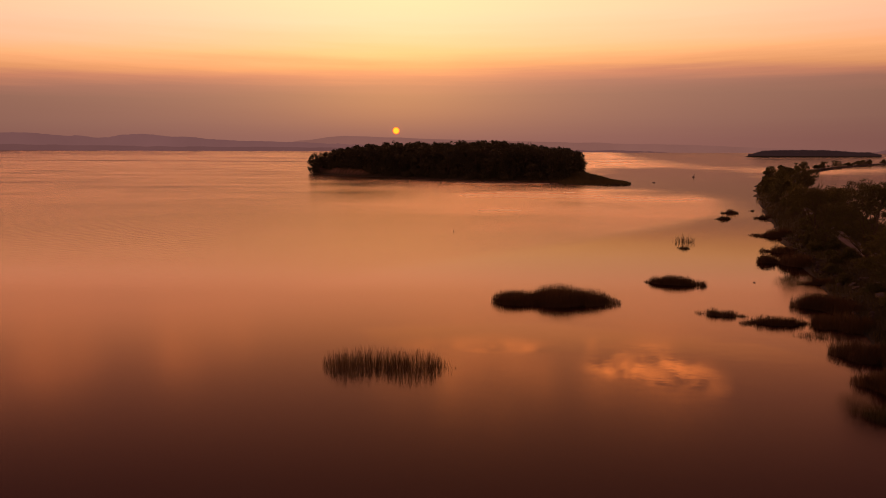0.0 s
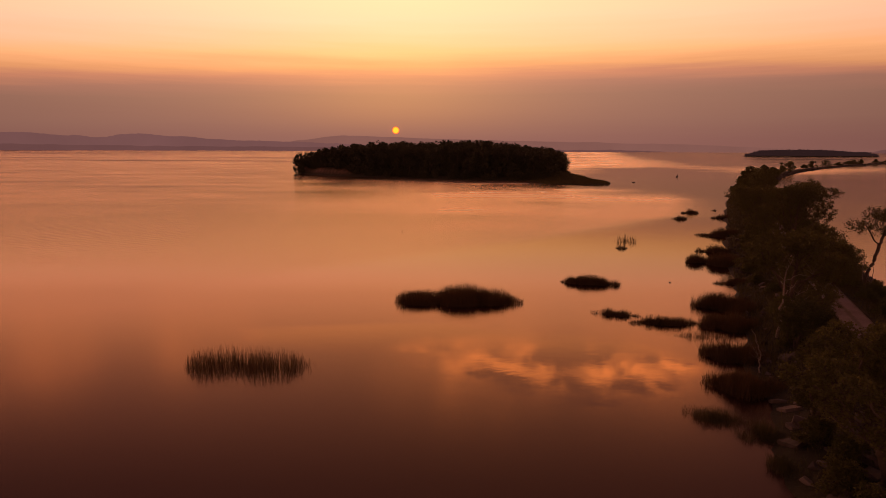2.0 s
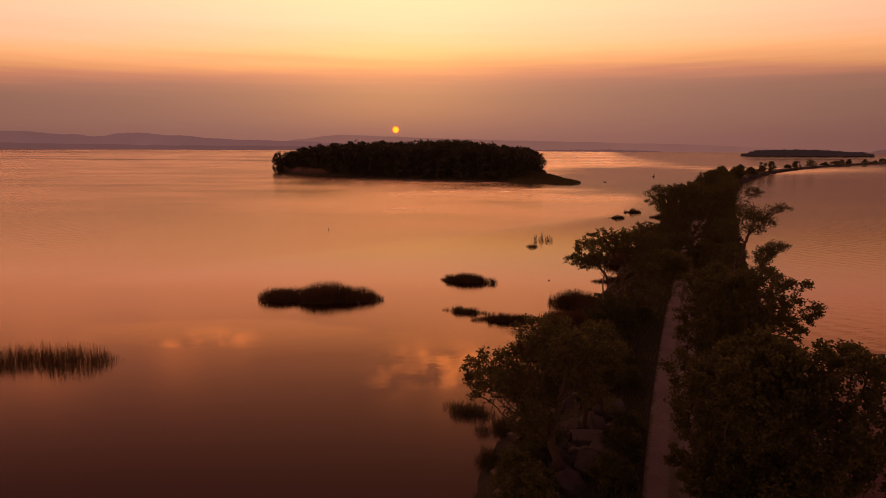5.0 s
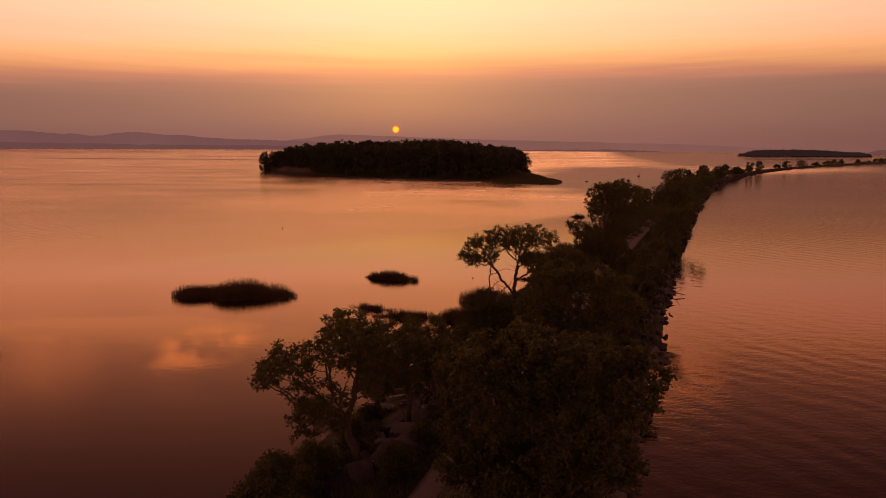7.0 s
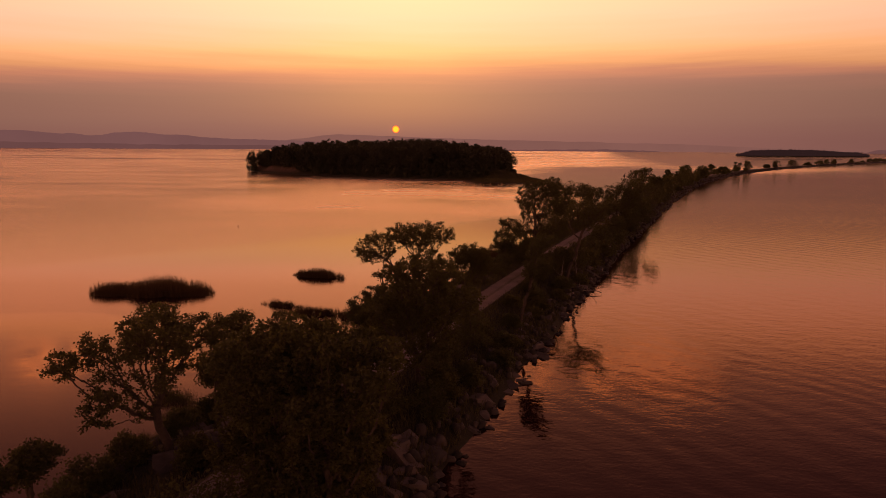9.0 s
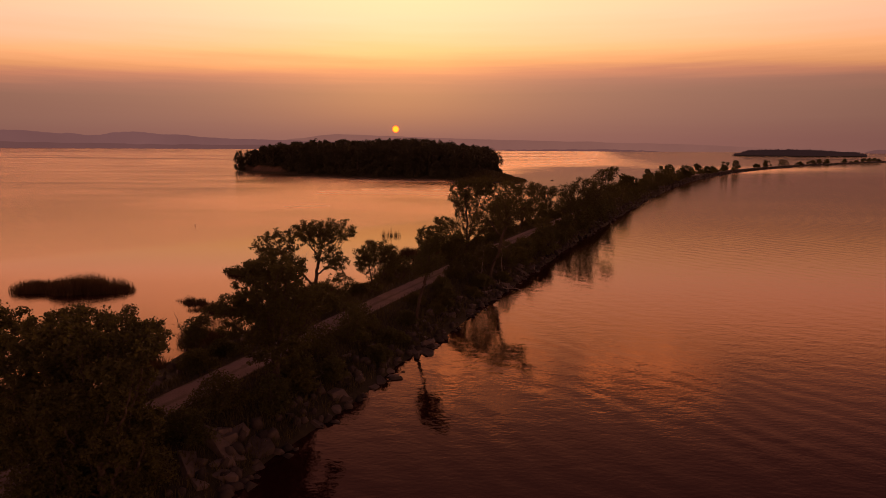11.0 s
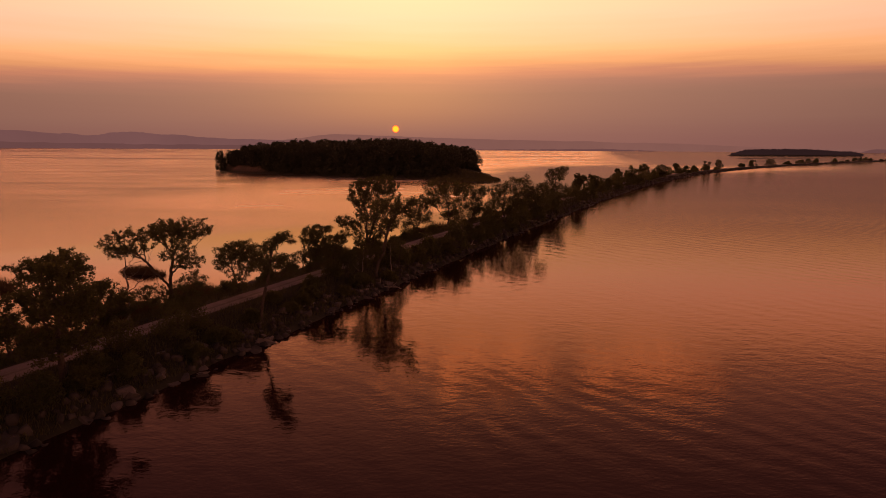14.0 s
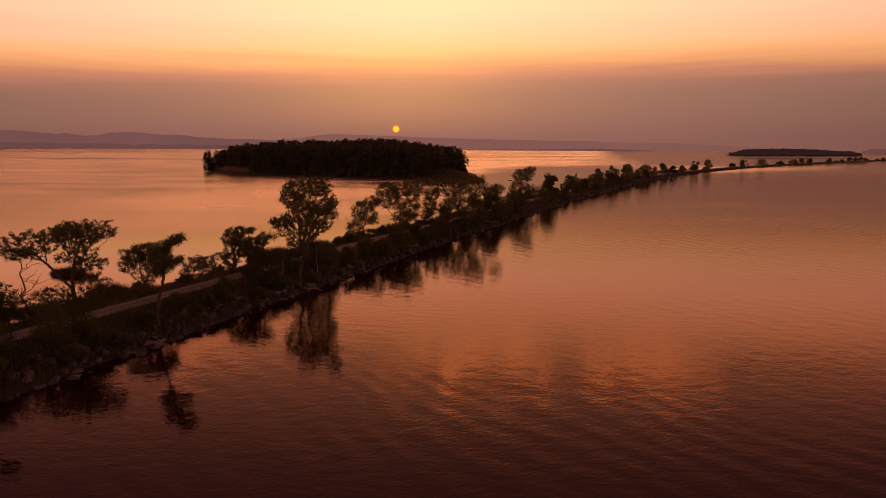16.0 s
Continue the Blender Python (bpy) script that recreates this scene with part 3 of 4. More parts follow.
# the crossing
tree(-47.85, 27.2, 8.9, 4.0, 11, clear=0.8, stems=1, count=20400, size=0.125, limb=1.35, fine=0.017, spread=3.0, puff=1.1, label="spreading cottonwood with forked trunk above the shore rocks",
     lobes=[(-2.0, 4.3, 0.9, 0.6), (-1.2, 3.5, 0.7, 0.5), (-0.6, 7.4, 1.0, 0.8), (-0.2, 8.4, 0.9, 0.6), (-1.2, 7.6, 0.9, 0.7), (-3.5, 6.9, 0.8, 0.6), (-4.2, 6.0, 0.5, 0.6), (-2.5, 6.2, 0.8, 0.9), (-1.7, 5.2, 0.9, 0.6), (-0.0, 6.4, 0.9, 0.9), (0.8, 7.6, 0.8, 0.6), (1.6, 7.8, 0.7, 0.6), (2.4, 7.5, 0.6, 0.4), (1.0, 6.2, 0.6, 0.6), (-3.0, 5.2, 0.4, 0.4)])
tree(-50.3, 20.5, 5.1, 1.6, 12, clear=0.5, stems=3, count=6400, size=0.11, label="young bushy poplar at the water's edge",
     lobes=[(0.2, 4.8, 0.5, 0.3), (-0.2, 4.3, 0.6, 0.3), (-0.7, 3.8, 0.6, 0.3), (0.6, 4.2, 0.4, 0.4)])
tree(-42.0, 23.0, 9.6, 3.0, 13, clear=0.5, stems=2, count=24000, size=0.145, fine=0.018, spread=2.8, puff=1.15, label=COTTON,
     lobes=[(0.3, 3.2, 1.4, 0.8), (-1.2, 3.6, 1.1, 0.8), (1.4, 6.9, 1.1, 0.8), (1.3, 4.6, 1.1, 0.8), (-0.2, 8.3, 1.1, 0.8), (1.4, 8.8, 1.1, 0.6), (-1.3, 7.5, 0.8, 0.7), (0.5, 6.8, 1.1, 1.1), (-0.8, 5.6, 1.0, 1.0), (0.1, 4.6, 1.0, 1.0)])
tree(-38.8, 21.4, 9.8, 3.2, 14, clear=0.5, stems=2, count=26000, size=0.145, fine=0.018, spread=2.8, puff=1.15, label="cottonwood leaning out over the open lake",
     lobes=[(0.3, 4.2, 1.1, 0.8), (1.5, 5.2, 1.1, 0.7), (-1.0, 5.0, 1.0, 0.7), (0.2, 2.6, 1.2, 0.7), (2.1, 8.2, 0.8, 0.5), (1.2, 8.7, 0.8, 0.5), (0.2, 9.1, 0.9, 0.5), (1.6, 7.2, 0.6, 0.4), (0.2, 7.5, 1.0, 0.8), (2.7, 8.7, 0.4, 0.4), (0.7, 5.9, 0.8, 0.9), (-1.5, 8.2, 0.9, 0.8), (-0.2, 6.8, 0.9, 0.8)])
tree(-35.4, 35.4, 9.9, 4.0, 15, clear=0.5, stems=2, count=33800, size=0.135, fine=0.017, spread=3.0, puff=1.1, label="dense full cottonwood beside the gravel track",
     lobes=[(-0.6, 9.1, 1.0, 0.6), (1.4, 9.3, 1.0, 0.5), (-1.9, 8.4, 1.0, 0.7), (0.2, 8.2, 1.5, 0.8), (-2.9, 6.7, 1.0, 0.5), (-1.3, 7.1, 1.4, 0.8), (1.2, 7.1, 1.3, 0.8), (-2.7, 5.2, 0.8, 0.5), (0.0, 5.6, 1.7, 0.9), (2.9, 7.7, 0.7, 0.5), (3.0, 6.2, 0.7, 0.4), (0.3, 4.1, 1.8, 1.0)])
tree(-47.6, 33.2, 6.9, 2.1, 37, "round", 0.25, stems=2, count=7000, size=0.125, spread=1.4, label="leafy young cottonwood standing among shore rocks")
tree(-45.6, 31.6, 7.7, 1.7, 39, "column", 0.3, stems=1, count=5600, size=0.125, spread=1.4, label="slender leafy cottonwood with an upright open top")
tree(-44.1, 33.6, 7.2, 1.5, 41, "column", 0.3, stems=1, count=4600, size=0.125, spread=1.4, label="slender leafy cottonwood with an upright open top")
tree(-44.8, 35.0, 5.6, 2.0, 38, clear=0.5, stems=3, count=4200, size=0.12, mat=LEAF_B, fine=0.03, spread=1.2, label="airy young tree with spreading sprays beside the track",
     lobes=[(0.5, 5.1, 0.9, 0.4), (1.6, 5.1, 0.6, 0.4), (-0.1, 4.2, 1.0, 0.5), (1.6, 4.2, 0.7, 0.4), (0.8, 3.3, 1.0, 0.5), (2.1, 3.5, 0.4, 0.3), (-0.3, 2.7, 0.9, 0.4)])
tree(-42.9, 40.5, 4.5, 1.0, 16, clear=0.5, stems=1, count=4600, size=0.115, label="small round sapling on the grassy shore",
     lobes=[(0.1, 3.5, 0.8, 0.5), (0.6, 4.1, 0.5, 0.3), (-0.3, 2.4, 0.5, 0.5), (0.3, 3.0, 0.7, 0.5)])
tree(-40.3, 47.4, 5.0, 2.2, 17, clear=0.4, stems=3, count=10600, size=0.125, mat=LEAF_B, label="low bushy willow on the grassy shore",
     lobes=[(-0.6, 3.9, 1.0, 0.6), (0.6, 4.5, 1.0, 0.5), (1.8, 3.8, 1.0, 0.6), (-0.1, 2.8, 1.3, 0.8), (1.8, 2.7, 1.1, 0.8)])
tree(-36.75, 54.0, 9.5, 3.6, 18, clear=0.5, stems=1, count=15300, size=0.15, limb=1.15, fine=0.018, spread=2.4, puff=1.0, label="flat-topped old cottonwood with dark forked limbs",
     lobes=[(-3.4, 7.6, 1.8, 1.3), (-1.4, 8.4, 1.5, 0.9), (-4.3, 6.7, 1.1, 0.6), (0.2, 8.7, 1.8, 0.9), (2.2, 8.6, 1.4, 0.9), (1.6, 6.6, 1.4, 1.0), (0.4, 7.9, 1.4, 1.0), (2.1, 5.6, 0.9, 0.6)])
tree(-36.6, 53.0, 4.6, 1.8, 36, clear=0.3, stems=3, count=6700, size=0.135, name="bush", category="bush", mat=LEAF_B, label="leafy undergrowth round a cottonwood's foot",
     lobes=[(-1.3, 2.7, 1.5, 1.0), (2.0, 3.6, 1.3, 1.2), (0.3, 2.1, 1.9, 0.6)])
tree(-31.9, 57.4, 7.2, 2.4, 19, clear=0.6, stems=2, count=13500, size=0.135, spread=1.3, label="compact round tree beside the track",
     lobes=[(-0.3, 6.0, 1.3, 0.8), (0.8, 6.5, 1.4, 0.6), (-0.8, 5.1, 0.8, 0.8), (0.7, 4.8, 1.6, 1.2), (2.0, 5.3, 1.0, 1.0), (0.5, 3.0, 0.7, 0.8)])
tree(-27.1, 50.2, 9.1, 1.2, 20, clear=0.8, stems=1, count=4600, size=0.135, mat=LEAF_B, limb=0.8, label="slim wind-bent tree between track and rocks",
     lobes=[(1.5, 8.2, 0.7, 0.4), (2.3, 8.8, 0.7, 0.3), (1.0, 7.7, 0.6, 0.5), (1.8, 6.6, 0.8, 0.4), (0.7, 6.2, 0.7, 0.7)])
tree(-29.6, 65.2, 4.7, 2.2, 21, clear=0.5, stems=2, count=5300, size=0.135, mat=LEAF_B, label="low spreading shrub beside the track",
     lobes=[(-0.2, 3.3, 1.4, 0.8), (1.5, 3.9, 1.2, 0.7), (2.8, 4.3, 1.0, 0.5), (-1.2, 2.6, 0.7, 0.4), (1.1, 2.9, 1.3, 0.5)])
tree(-27.0, 69.2, 7.4, 2.0, 22, clear=0.5, stems=2, count=9200, size=0.14, mat=LEAF_B, label="upright willow with feathery top",
     lobes=[(0.3, 6.0, 1.0, 1.0), (1.2, 6.7, 1.0, 0.6), (0.7, 4.6, 1.2, 1.1), (-0.1, 3.2, 0.9, 1.0), (2.4, 6.8, 0.6, 0.3)])
tree(-23.3, 67.8, 6.6, 2.0, 23, clear=0.6, stems=1, count=9200, size=0.14, label="dark bushy tree at the track's edge",
     lobes=[(-0.4, 5.5, 1.4, 0.9), (0.4, 5.9, 0.9, 0.7), (-0.6, 4.1, 1.0, 0.9), (-1.1, 4.5, 0.8, 0.6), (0.0, 2.9, 0.5, 0.8)])
tree(-21.8, 81.0, 12.7, 4.2, 24, clear=0.6, stems=2, count=24900, size=0.165, fine=0.017, spread=3.0, puff=1.1, label="tallest cottonwood with open irregular crown",
     lobes=[(0.9, 11.0, 2.2, 1.4), (2.9, 11.4, 1.8, 1.3), (-0.8, 9.8, 1.3, 1.4), (4.0, 9.0, 1.3, 1.6), (1.2, 8.2, 2.2, 1.8), (4.1, 5.9, 1.3, 1.0), (-2.4, 6.1, 1.6, 0.8), (-0.8, 5.3, 1.4, 1.3), (1.9, 5.1, 1.3, 1.4), (-3.7, 6.5, 0.6, 0.4), (0.3, 3.4, 1.4, 0.8)])
tree(-18.8, 69.4, 10.8, 2.4, 25, clear=0.45, stems=1, count=6000, size=0.15, limb=0.9, spread=1.6, label="leaning cottonwood with thin open crown",
     lobes=[(0.7, 9.8, 1.2, 0.8), (2.8, 9.2, 1.6, 0.7), (4.2, 10.2, 0.8, 0.6), (3.9, 8.5, 0.8, 0.5), (-1.4, 8.2, 1.0, 0.7), (1.6, 8.0, 1.3, 0.7)])
tree(-15.6, 99.0, 8.3, 2.8, 26, puff=1.75, clear=0.4, stems=2, count=9900, size=0.17, spread=1.2, label="rounded tree on the western bank",
     lobes=[(1.0, 7.0, 1.7, 0.9), (2.7, 7.6, 1.3, 0.7), (0.0, 5.0, 1.3, 1.3), (2.0, 5.0, 1.3, 1.3), (-0.3, 3.1, 1.5, 1.3), (0.4, 1.4, 1.9, 0.9)])
tree(-9.5, 111.0, 10.4, 4.6, 27, puff=1.75, clear=0.5, stems=2, count=16900, size=0.19, spread=1.4, fine=0.028, label=COTTON,
     lobes=[(-2.8, 9.1, 2.2, 1.3), (0.4, 9.1, 2.4, 1.3), (3.1, 8.6, 1.8, 1.5), (-0.7, 6.9, 2.4, 1.5), (2.0, 5.9, 2.2, 1.7), (0.9, 3.7, 2.2, 1.3), (-4.1, 7.5, 1.1, 0.8)])
tree(-5.6, 118.0, 9.2, 2.4, 28, puff=1.75, clear=0.5, stems=2, count=7400, size=0.18, mat=LEAF_B, label="narrow upright tree behind the track",
     lobes=[(2.3, 7.5, 1.5, 1.3), (1.7, 5.2, 1.5, 1.5), (1.2, 3.1, 1.3, 1.4), (3.0, 8.5, 0.8, 0.7)])
tree(2.2, 120.5, 11.1, 5.0, 29, puff=1.75, clear=0.5, stems=3, count=16900, size=0.19, spread=1.4, fine=0.028, label=COTTON,
     lobes=[(-1.4, 7.9, 2.1, 1.6), (2.0, 9.1, 2.1, 1.6), (0.9, 6.2, 3.3, 1.9), (-2.0, 5.0, 2.0, 1.6), (4.9, 9.7, 1.3, 1.4), (7.5, 8.5, 1.5, 1.1), (3.8, 6.8, 2.0, 1.3), (-3.2, 3.8, 1.4, 1.4)])
tree(9.0, 135.2, 8.1, 3.0, 30, puff=1.75, clear=0.4, stems=2, count=7400, size=0.2, label="bushy tree above the boulders",
     lobes=[(0.7, 6.9, 1.7, 1.2), (1.5, 5.4, 1.8, 0.9), (-0.3, 4.0, 1.8, 1.2)])
tree(21.0, 167.0, 12.0, 4.0, 31, puff=1.75, clear=0.4, stems=1, count=11500, size=0.23, spread=1.2, label="tall cottonwood at the bend of the causeway",
     lobes=[(0.7, 9.6, 2.9, 1.9), (-0.8, 5.5, 2.1, 2.4), (1.6, 4.8, 2.6, 2.1), (3.1, 11.2, 1.5, 0.8), (-0.7, 2.3, 2.4, 1.5)])
bare_tree(-39.6, 51.0, 7.8, 32, (0.5, 0))
bare_tree(-20.2, 66.6, 4.4, 33, (0.2, 0), "thin dead snag standing among the rocks", boughs=2)
bare_tree(-17.2, 72.0, 4.6, 34, (-0.1, 0.1), "grey dead snag above the water's edge", boughs=2)
bare_tree(-45.0, 43.6, 3.6, 35, (-0.8, 0.3), "fallen dead branch leaning over the shore", boughs=5)

FAR = "small dark tree on the distant causeway"
far_rows = [(32.2, 183.3, 10.3, 3.4), (50.5, 235.4, 7.3, 4.0), (55.3, 231.6, 5.9, 2.0), (72.5, 277.4, 8.6, 3.1), (79.9, 277.4, 10.2, 4.4), (102.4, 328.5, 10.6, 4.4),
            (115.8, 339.5, 9.2, 5.6), (147.6, 397.4, 9.1, 3.4), (156.5, 401.6, 7.2, 3.5), (180.8, 446.4, 6.2, 3.0), (196.5, 459.8, 9.8, 4.2), (219.2, 488.8, 10.4, 4.5),
            (274.9, 561.3, 5.9, 3.6), (299.6, 588.0, 9.3, 5.4), (342.2, 634.7, 10.0, 7.0)]
farther_rows = [(399.1, 699.3, 6.2, 5.4), (441.3, 743.3, 7.7, 6.1), (470.2, 774.7, 8.9, 5.2), (492.8, 794.3, 8.7, 5.0), (570.0, 872.0, 8.1, 5.0), (597.0, 897.3, 3.7, 3.9),
                (627.6, 929.0, 5.0, 4.5), (660.7, 960.0, 8.3, 6.0), (683.9, 980.3, 9.1, 4.7), (716.8, 1013.7, 8.9, 5.8), (740.0, 1034.0, 6.8, 4.5), (803.2, 1093.0, 4.3, 4.2), (840.7, 1128.0, 6.1, 5.4)]
for i, (x, y, top, r) in enumerate(far_rows):
    tree(x, y, top, r * 1.2, 60 + i, ("round", "column", "round")[i % 3], 0.0, (0, 0), 1 + i % 2, 7, 5200, 0.36, fine=0.04, puff=1.3, label=FAR)
for i, (x, y, top, r) in enumerate(farther_rows):
    tree(x, y, top, r * 1.15, 90 + i, ("round", "column")[i % 2], 0.0, (0, 0), 1, 6, 2200, 0.65, limb=1.2, fine=0.06, puff=1.3, label=FAR)

# bushes that fill the banks
brng = np.random.default_rng(5)
BUSHES = [(24.5, -2.6, 1.6), (29, -2.5, 1.6), (36, -3.0, 1.6), (39, -3.6, 1.5), (26, 3.0, 2.6), (29, 3.6, 2.2), (32, 2.9, 2.4), (38, 3.8, 2.0),
          (41, 3.0, 3.0), (44.5, 3.4, 3.4), (47, 2.7, 2.7), (51, -3.0, 1.2), (56, 3.2, 1.2), (62, 3.0, 1.5), (66.5, 2.4, 2.0), (69.5, 2.4, 2.8), (72, 2.4, 2.6), (22, -6.5, 2.0), (24.5, -7.2, 1.8), (27, -6.2, 2.0), (29.5, -7.0, 1.6), (20, -5.0, 2.0), (75, 2.7, 3.0), (78.5, 2.5, 2.4), (76, -2.8, 1.6), (22, 4.6, 3.6), (25, 5.0, 2.6), (34, 5.0, 2.4), (17, 3.0, 3.8), (19.5, 2.4, 3.6), (21, 3.6, 4.2), (23.5, 2.5, 3.8), (25.5, 3.4, 4.0), (27, 2.4, 2.6), (36.5, 5.0, 1.6), (39.5, 5.4, 1.6), (27.5, -2.4, 1.3), (47, 5.2, 1.4), (58, 5.0, 1.3), (67, 5.2, 1.5)]
BUSHES_B = [(80, 3.2, 2.0), (84, -3.2, 1.8), (88, 3.6, 2.0), (93, -3.4, 1.6), (97, 3.4, 1.8), (104, 3.0, 2.2), (110, 3.4, 2.4), (126, -2.8, 2.2), (142, 3.2, 2.4), (150, -3.0, 2.2), (158, 3.0, 2.6), (172, -3.0, 3.0), (190, 3.0, 2.6), (203, -2.6, 3.0), (215, 3.0, 3.0)]
BUSHES_C = [(float(u), float(brng.uniform(4.2, 6.6)), float(brng.uniform(0.9, 1.4))) for u in range(44, 76, 4)]
BUSHES_C += [(float(u), float(brng.uniform(3.6, 6.6)), float(brng.uniform(2.8, 5.2))) for u in range(77, 150, 4)]
BUSHES_C += [(float(u), float(brng.uniform(-7.0, -4.0)), float(brng.uniform(0.8, 1.8))) for u in range(46, 120, 6)]
BUSHES_D = [(float(u), float(brng.uniform(2.4, 5.0)) * (1 if u % 3 else -1), float(brng.uniform(2.8, 6.0))) for u in range(137, 345, 7)]
BUSHES_D += [(float(u), float(brng.uniform(-4.0, 4.0)), float(brng.uniform(2.5, 6.0))) for u in range(232, 480, 9)]
for i, (u, s, tall) in enumerate(BUSHES + BUSHES_B + BUSHES_C + BUSHES_D):
    x, y = on_road(u, s)
    near = u < 78
    tree(x, y, float(shape(u, s)) + tall, 1.0 + 0.42 * tall, 200 + i, "bush", 0.05, (0, 0), 3, 7, 3600 if near else 1900, 0.12 if near else 0.22, LEAF_B if i % 2 else LEAF, "bush",
         "tangled leafy bush on the causeway bank", "bush", "bank bushes", 0.7, 0.6, 0.075, 1.5)


# ---------------------------------------------------------------- reeds
def blades(rng, xy, z, tall, wide, bend=0.25):
    n = len(xy)
    h = tall * rng.uniform(0.5, 1.08, n)
    a = rng.uniform(0, 6.283, n)
    side = np.stack([np.cos(a), np.sin(a), 0 * a], 1) * (wide * rng.uniform(0.7, 1.3, n))[:, None]
    tip = rng.normal(0, bend * 0.6, (n, 2)) * h[:, None]
    base = np.concatenate([xy, np.asarray(z).reshape(-1, 1) * np.ones((n, 1))], 1)
    top = base + np.concatenate([tip, h[:, None]], 1)
    mid = base + np.concatenate([tip * 0.3, h[:, None] * 0.55], 1)
    v = np.stack([base - side, base + side, mid + side * 0.8, mid - side * 0.8, top + side * 0.25, top - side * 0.25], 1).reshape(-1, 3)
    k = np.arange(n)[:, None] * 6
    f = np.concatenate([k + np.array([[0, 1, 2, 3]]), k + np.array([[3, 2, 4, 5]])])
    return v, f


def reeds(cx, cy, rx, ry, tall, count, seed, rot=0.0, wide=0.022, bend=0.2, label="dense dark clump of bulrushes standing in the lake", patch=0.0, mat=None):
    rng = np.random.default_rng(seed)
    count, wide, bend = int(count * 2.0), wide * 0.46, bend * 1.1
    # a bed grown from several overlapping tufts, thinner towards its ends
    n = 11
    tx = np.linspace(-0.9, 0.9, n) + rng.normal(0, 0.09, n)
    ty = rng.normal(0, 0.30, n) * (1 - 0.6 * np.abs(tx))
    tr = (0.17 + 0.24 * rng.uniform(0, 1, n)) * (1.2 - 0.65 * np.abs(tx))
    th = rng.uniform(0.50, 1.2, n) * (1.05 - 0.35 * np.abs(tx))
    dens = tr ** 2 * rng.uniform(1 - patch, 1.0, n)
    which = rng.choice(n, count, p=dens / dens.sum())
    ang = rng.uniform(0, 6.283, count)
    rad = np.sqrt(rng.uniform(0, 1, count)) * (1 + np.abs(rng.normal(0, 0.16, count)))
    pts = np.stack([tx[which] + np.cos(ang) * rad * tr[which] * 1.1, ty[which] + np.sin(ang) * rad * tr[which] * 1.9], 1)
    q = pts * (rx * 0.86, ry)
    c, s = math.cos(rot), math.sin(rot)
    xy = np.stack([q[:, 0] * c - q[:, 1] * s, q[:, 0] * s + q[:, 1] * c], 1)
    edge = th[which] * np.clip(1.3 - rad * 0.5, 0.55, 1.0)
    v, f = blades(rng, xy, -0.25, tall + 0.25, wide, bend)
    v = v.reshape(count, 6, 3)
    v[:, :, 2] = (v[:, :, 2] + 0.25) * edge[:, None] - 0.25
    ob = thing("reed_clump", (cx, cy, 0), label, "reeds", "reed clumps")
    piece("reed_bed", mesh_of("reed_bed", v.reshape(-1, 3), f, mat or REED), ob)["kind"] = "stuff"
    return ob


THIN = "thin airy patch of bulrushes standing in the lake"
FRINGE = "dark reed bed along the causeway's calm shore"
reeds(-84.0, 45.4, 5.6, 2.8, 1.55, 1500, 1, -0.05, 0.020, 0.12, THIN, 0.75)
reeds(-67.2, 65.4, 6.9, 3.6, 1.6, 6500, 2, -0.06, 0.03, 0.12)
reeds(-50.2, 74.6, 3.8, 1.25, 1.1, 2600, 3, -0.34, 0.03, 0.12)
reeds(-51.0, 60.2, 2.5, 0.55, 0.75, 800, 4, -0.25, 0.03, 0.15, THIN, 0.3)
reeds(-47.0, 57.2, 3.5, 0.9, 0.85, 2000, 5, -0.05, 0.03, 0.12)
reeds(-34.5, 110.2, 2.2, 1.6, 1.5, 70, 6, 0, 0.05, 0.14, "few bent reed stems standing apart in the lake")
reeds(-37.5, 102.8, 1.3, 0.7, 0.6, 500, 7)
reeds(-9.0, 148.3, 2.2, 0.9, 0.8, 700, 8, 0, 0.04, 0.15, THIN)
reeds(-0.4, 162.0, 2.5, 1.3, 1.1, 1300, 9, 0, 0.045)
reeds(9.3, 169.5, 1.0, 0.6, 0.5, 300, 10, 0, 0.04)
reeds(3.4, 150.6, 3.6, 1.2, 0.9, 1200, 11, 0, 0.045, label=FRINGE)
reeds(-11.5, 117.8, 6.0, 2.4, 1.4, 3600, 12, -0.25, 0.04, label=FRINGE)
reeds(-22.5, 99.0, 3.2, 1.4, 1.1, 1300, 13, -0.3, 0.04, label=FRINGE)
reeds(-27.0, 88.3, 5.2, 2.6, 1.6, 4200, 14, -0.45, 0.035, label=FRINGE)
reeds(-31.5, 74.6, 2.6, 1.1, 1.0, 1100, 15, -0.2, 0.03, label=FRINGE)
reeds(-38.2, 62.6, 4.0, 2.6, 1.5, 4200, 16, -0.5, 0.03, label=FRINGE)
reeds(-41.2, 56.0, 3.0, 2.4, 1.4, 3000, 17, -0.6, 0.03, label=FRINGE)
reeds(-44.5, 47.2, 3.2, 2.4, 1.4, 3200, 18, -0.4, 0.028, label=FRINGE)
reeds(-47.2, 41.0, 3.0, 1.9, 1.2, 2400, 19, -0.4, 0.028, label=FRINGE)
SEDGE = "soft green sedge growing out of the shallow water"
reeds(-51.4, 36.2, 2.4, 1.3, 0.85, 1000, 20, -0.5, 0.016, 0.3, SEDGE, 0.4, GRASS)
reeds(-50.0, 33.4, 1.9, 1.5, 0.85, 1300, 21, -0.5, 0.016, 0.3, SEDGE, 0.3, GRASS)
reeds(-50.2, 29.6, 1.7, 2.0, 0.95, 1700, 22, -0.2, 0.016, 0.3, SEDGE, 0.3, GRASS)
reeds(-51.6, 24.4, 1.8, 2.6, 0.95, 1700, 24, -0.2, 0.016, 0.3, SEDGE, 0.3, GRASS)
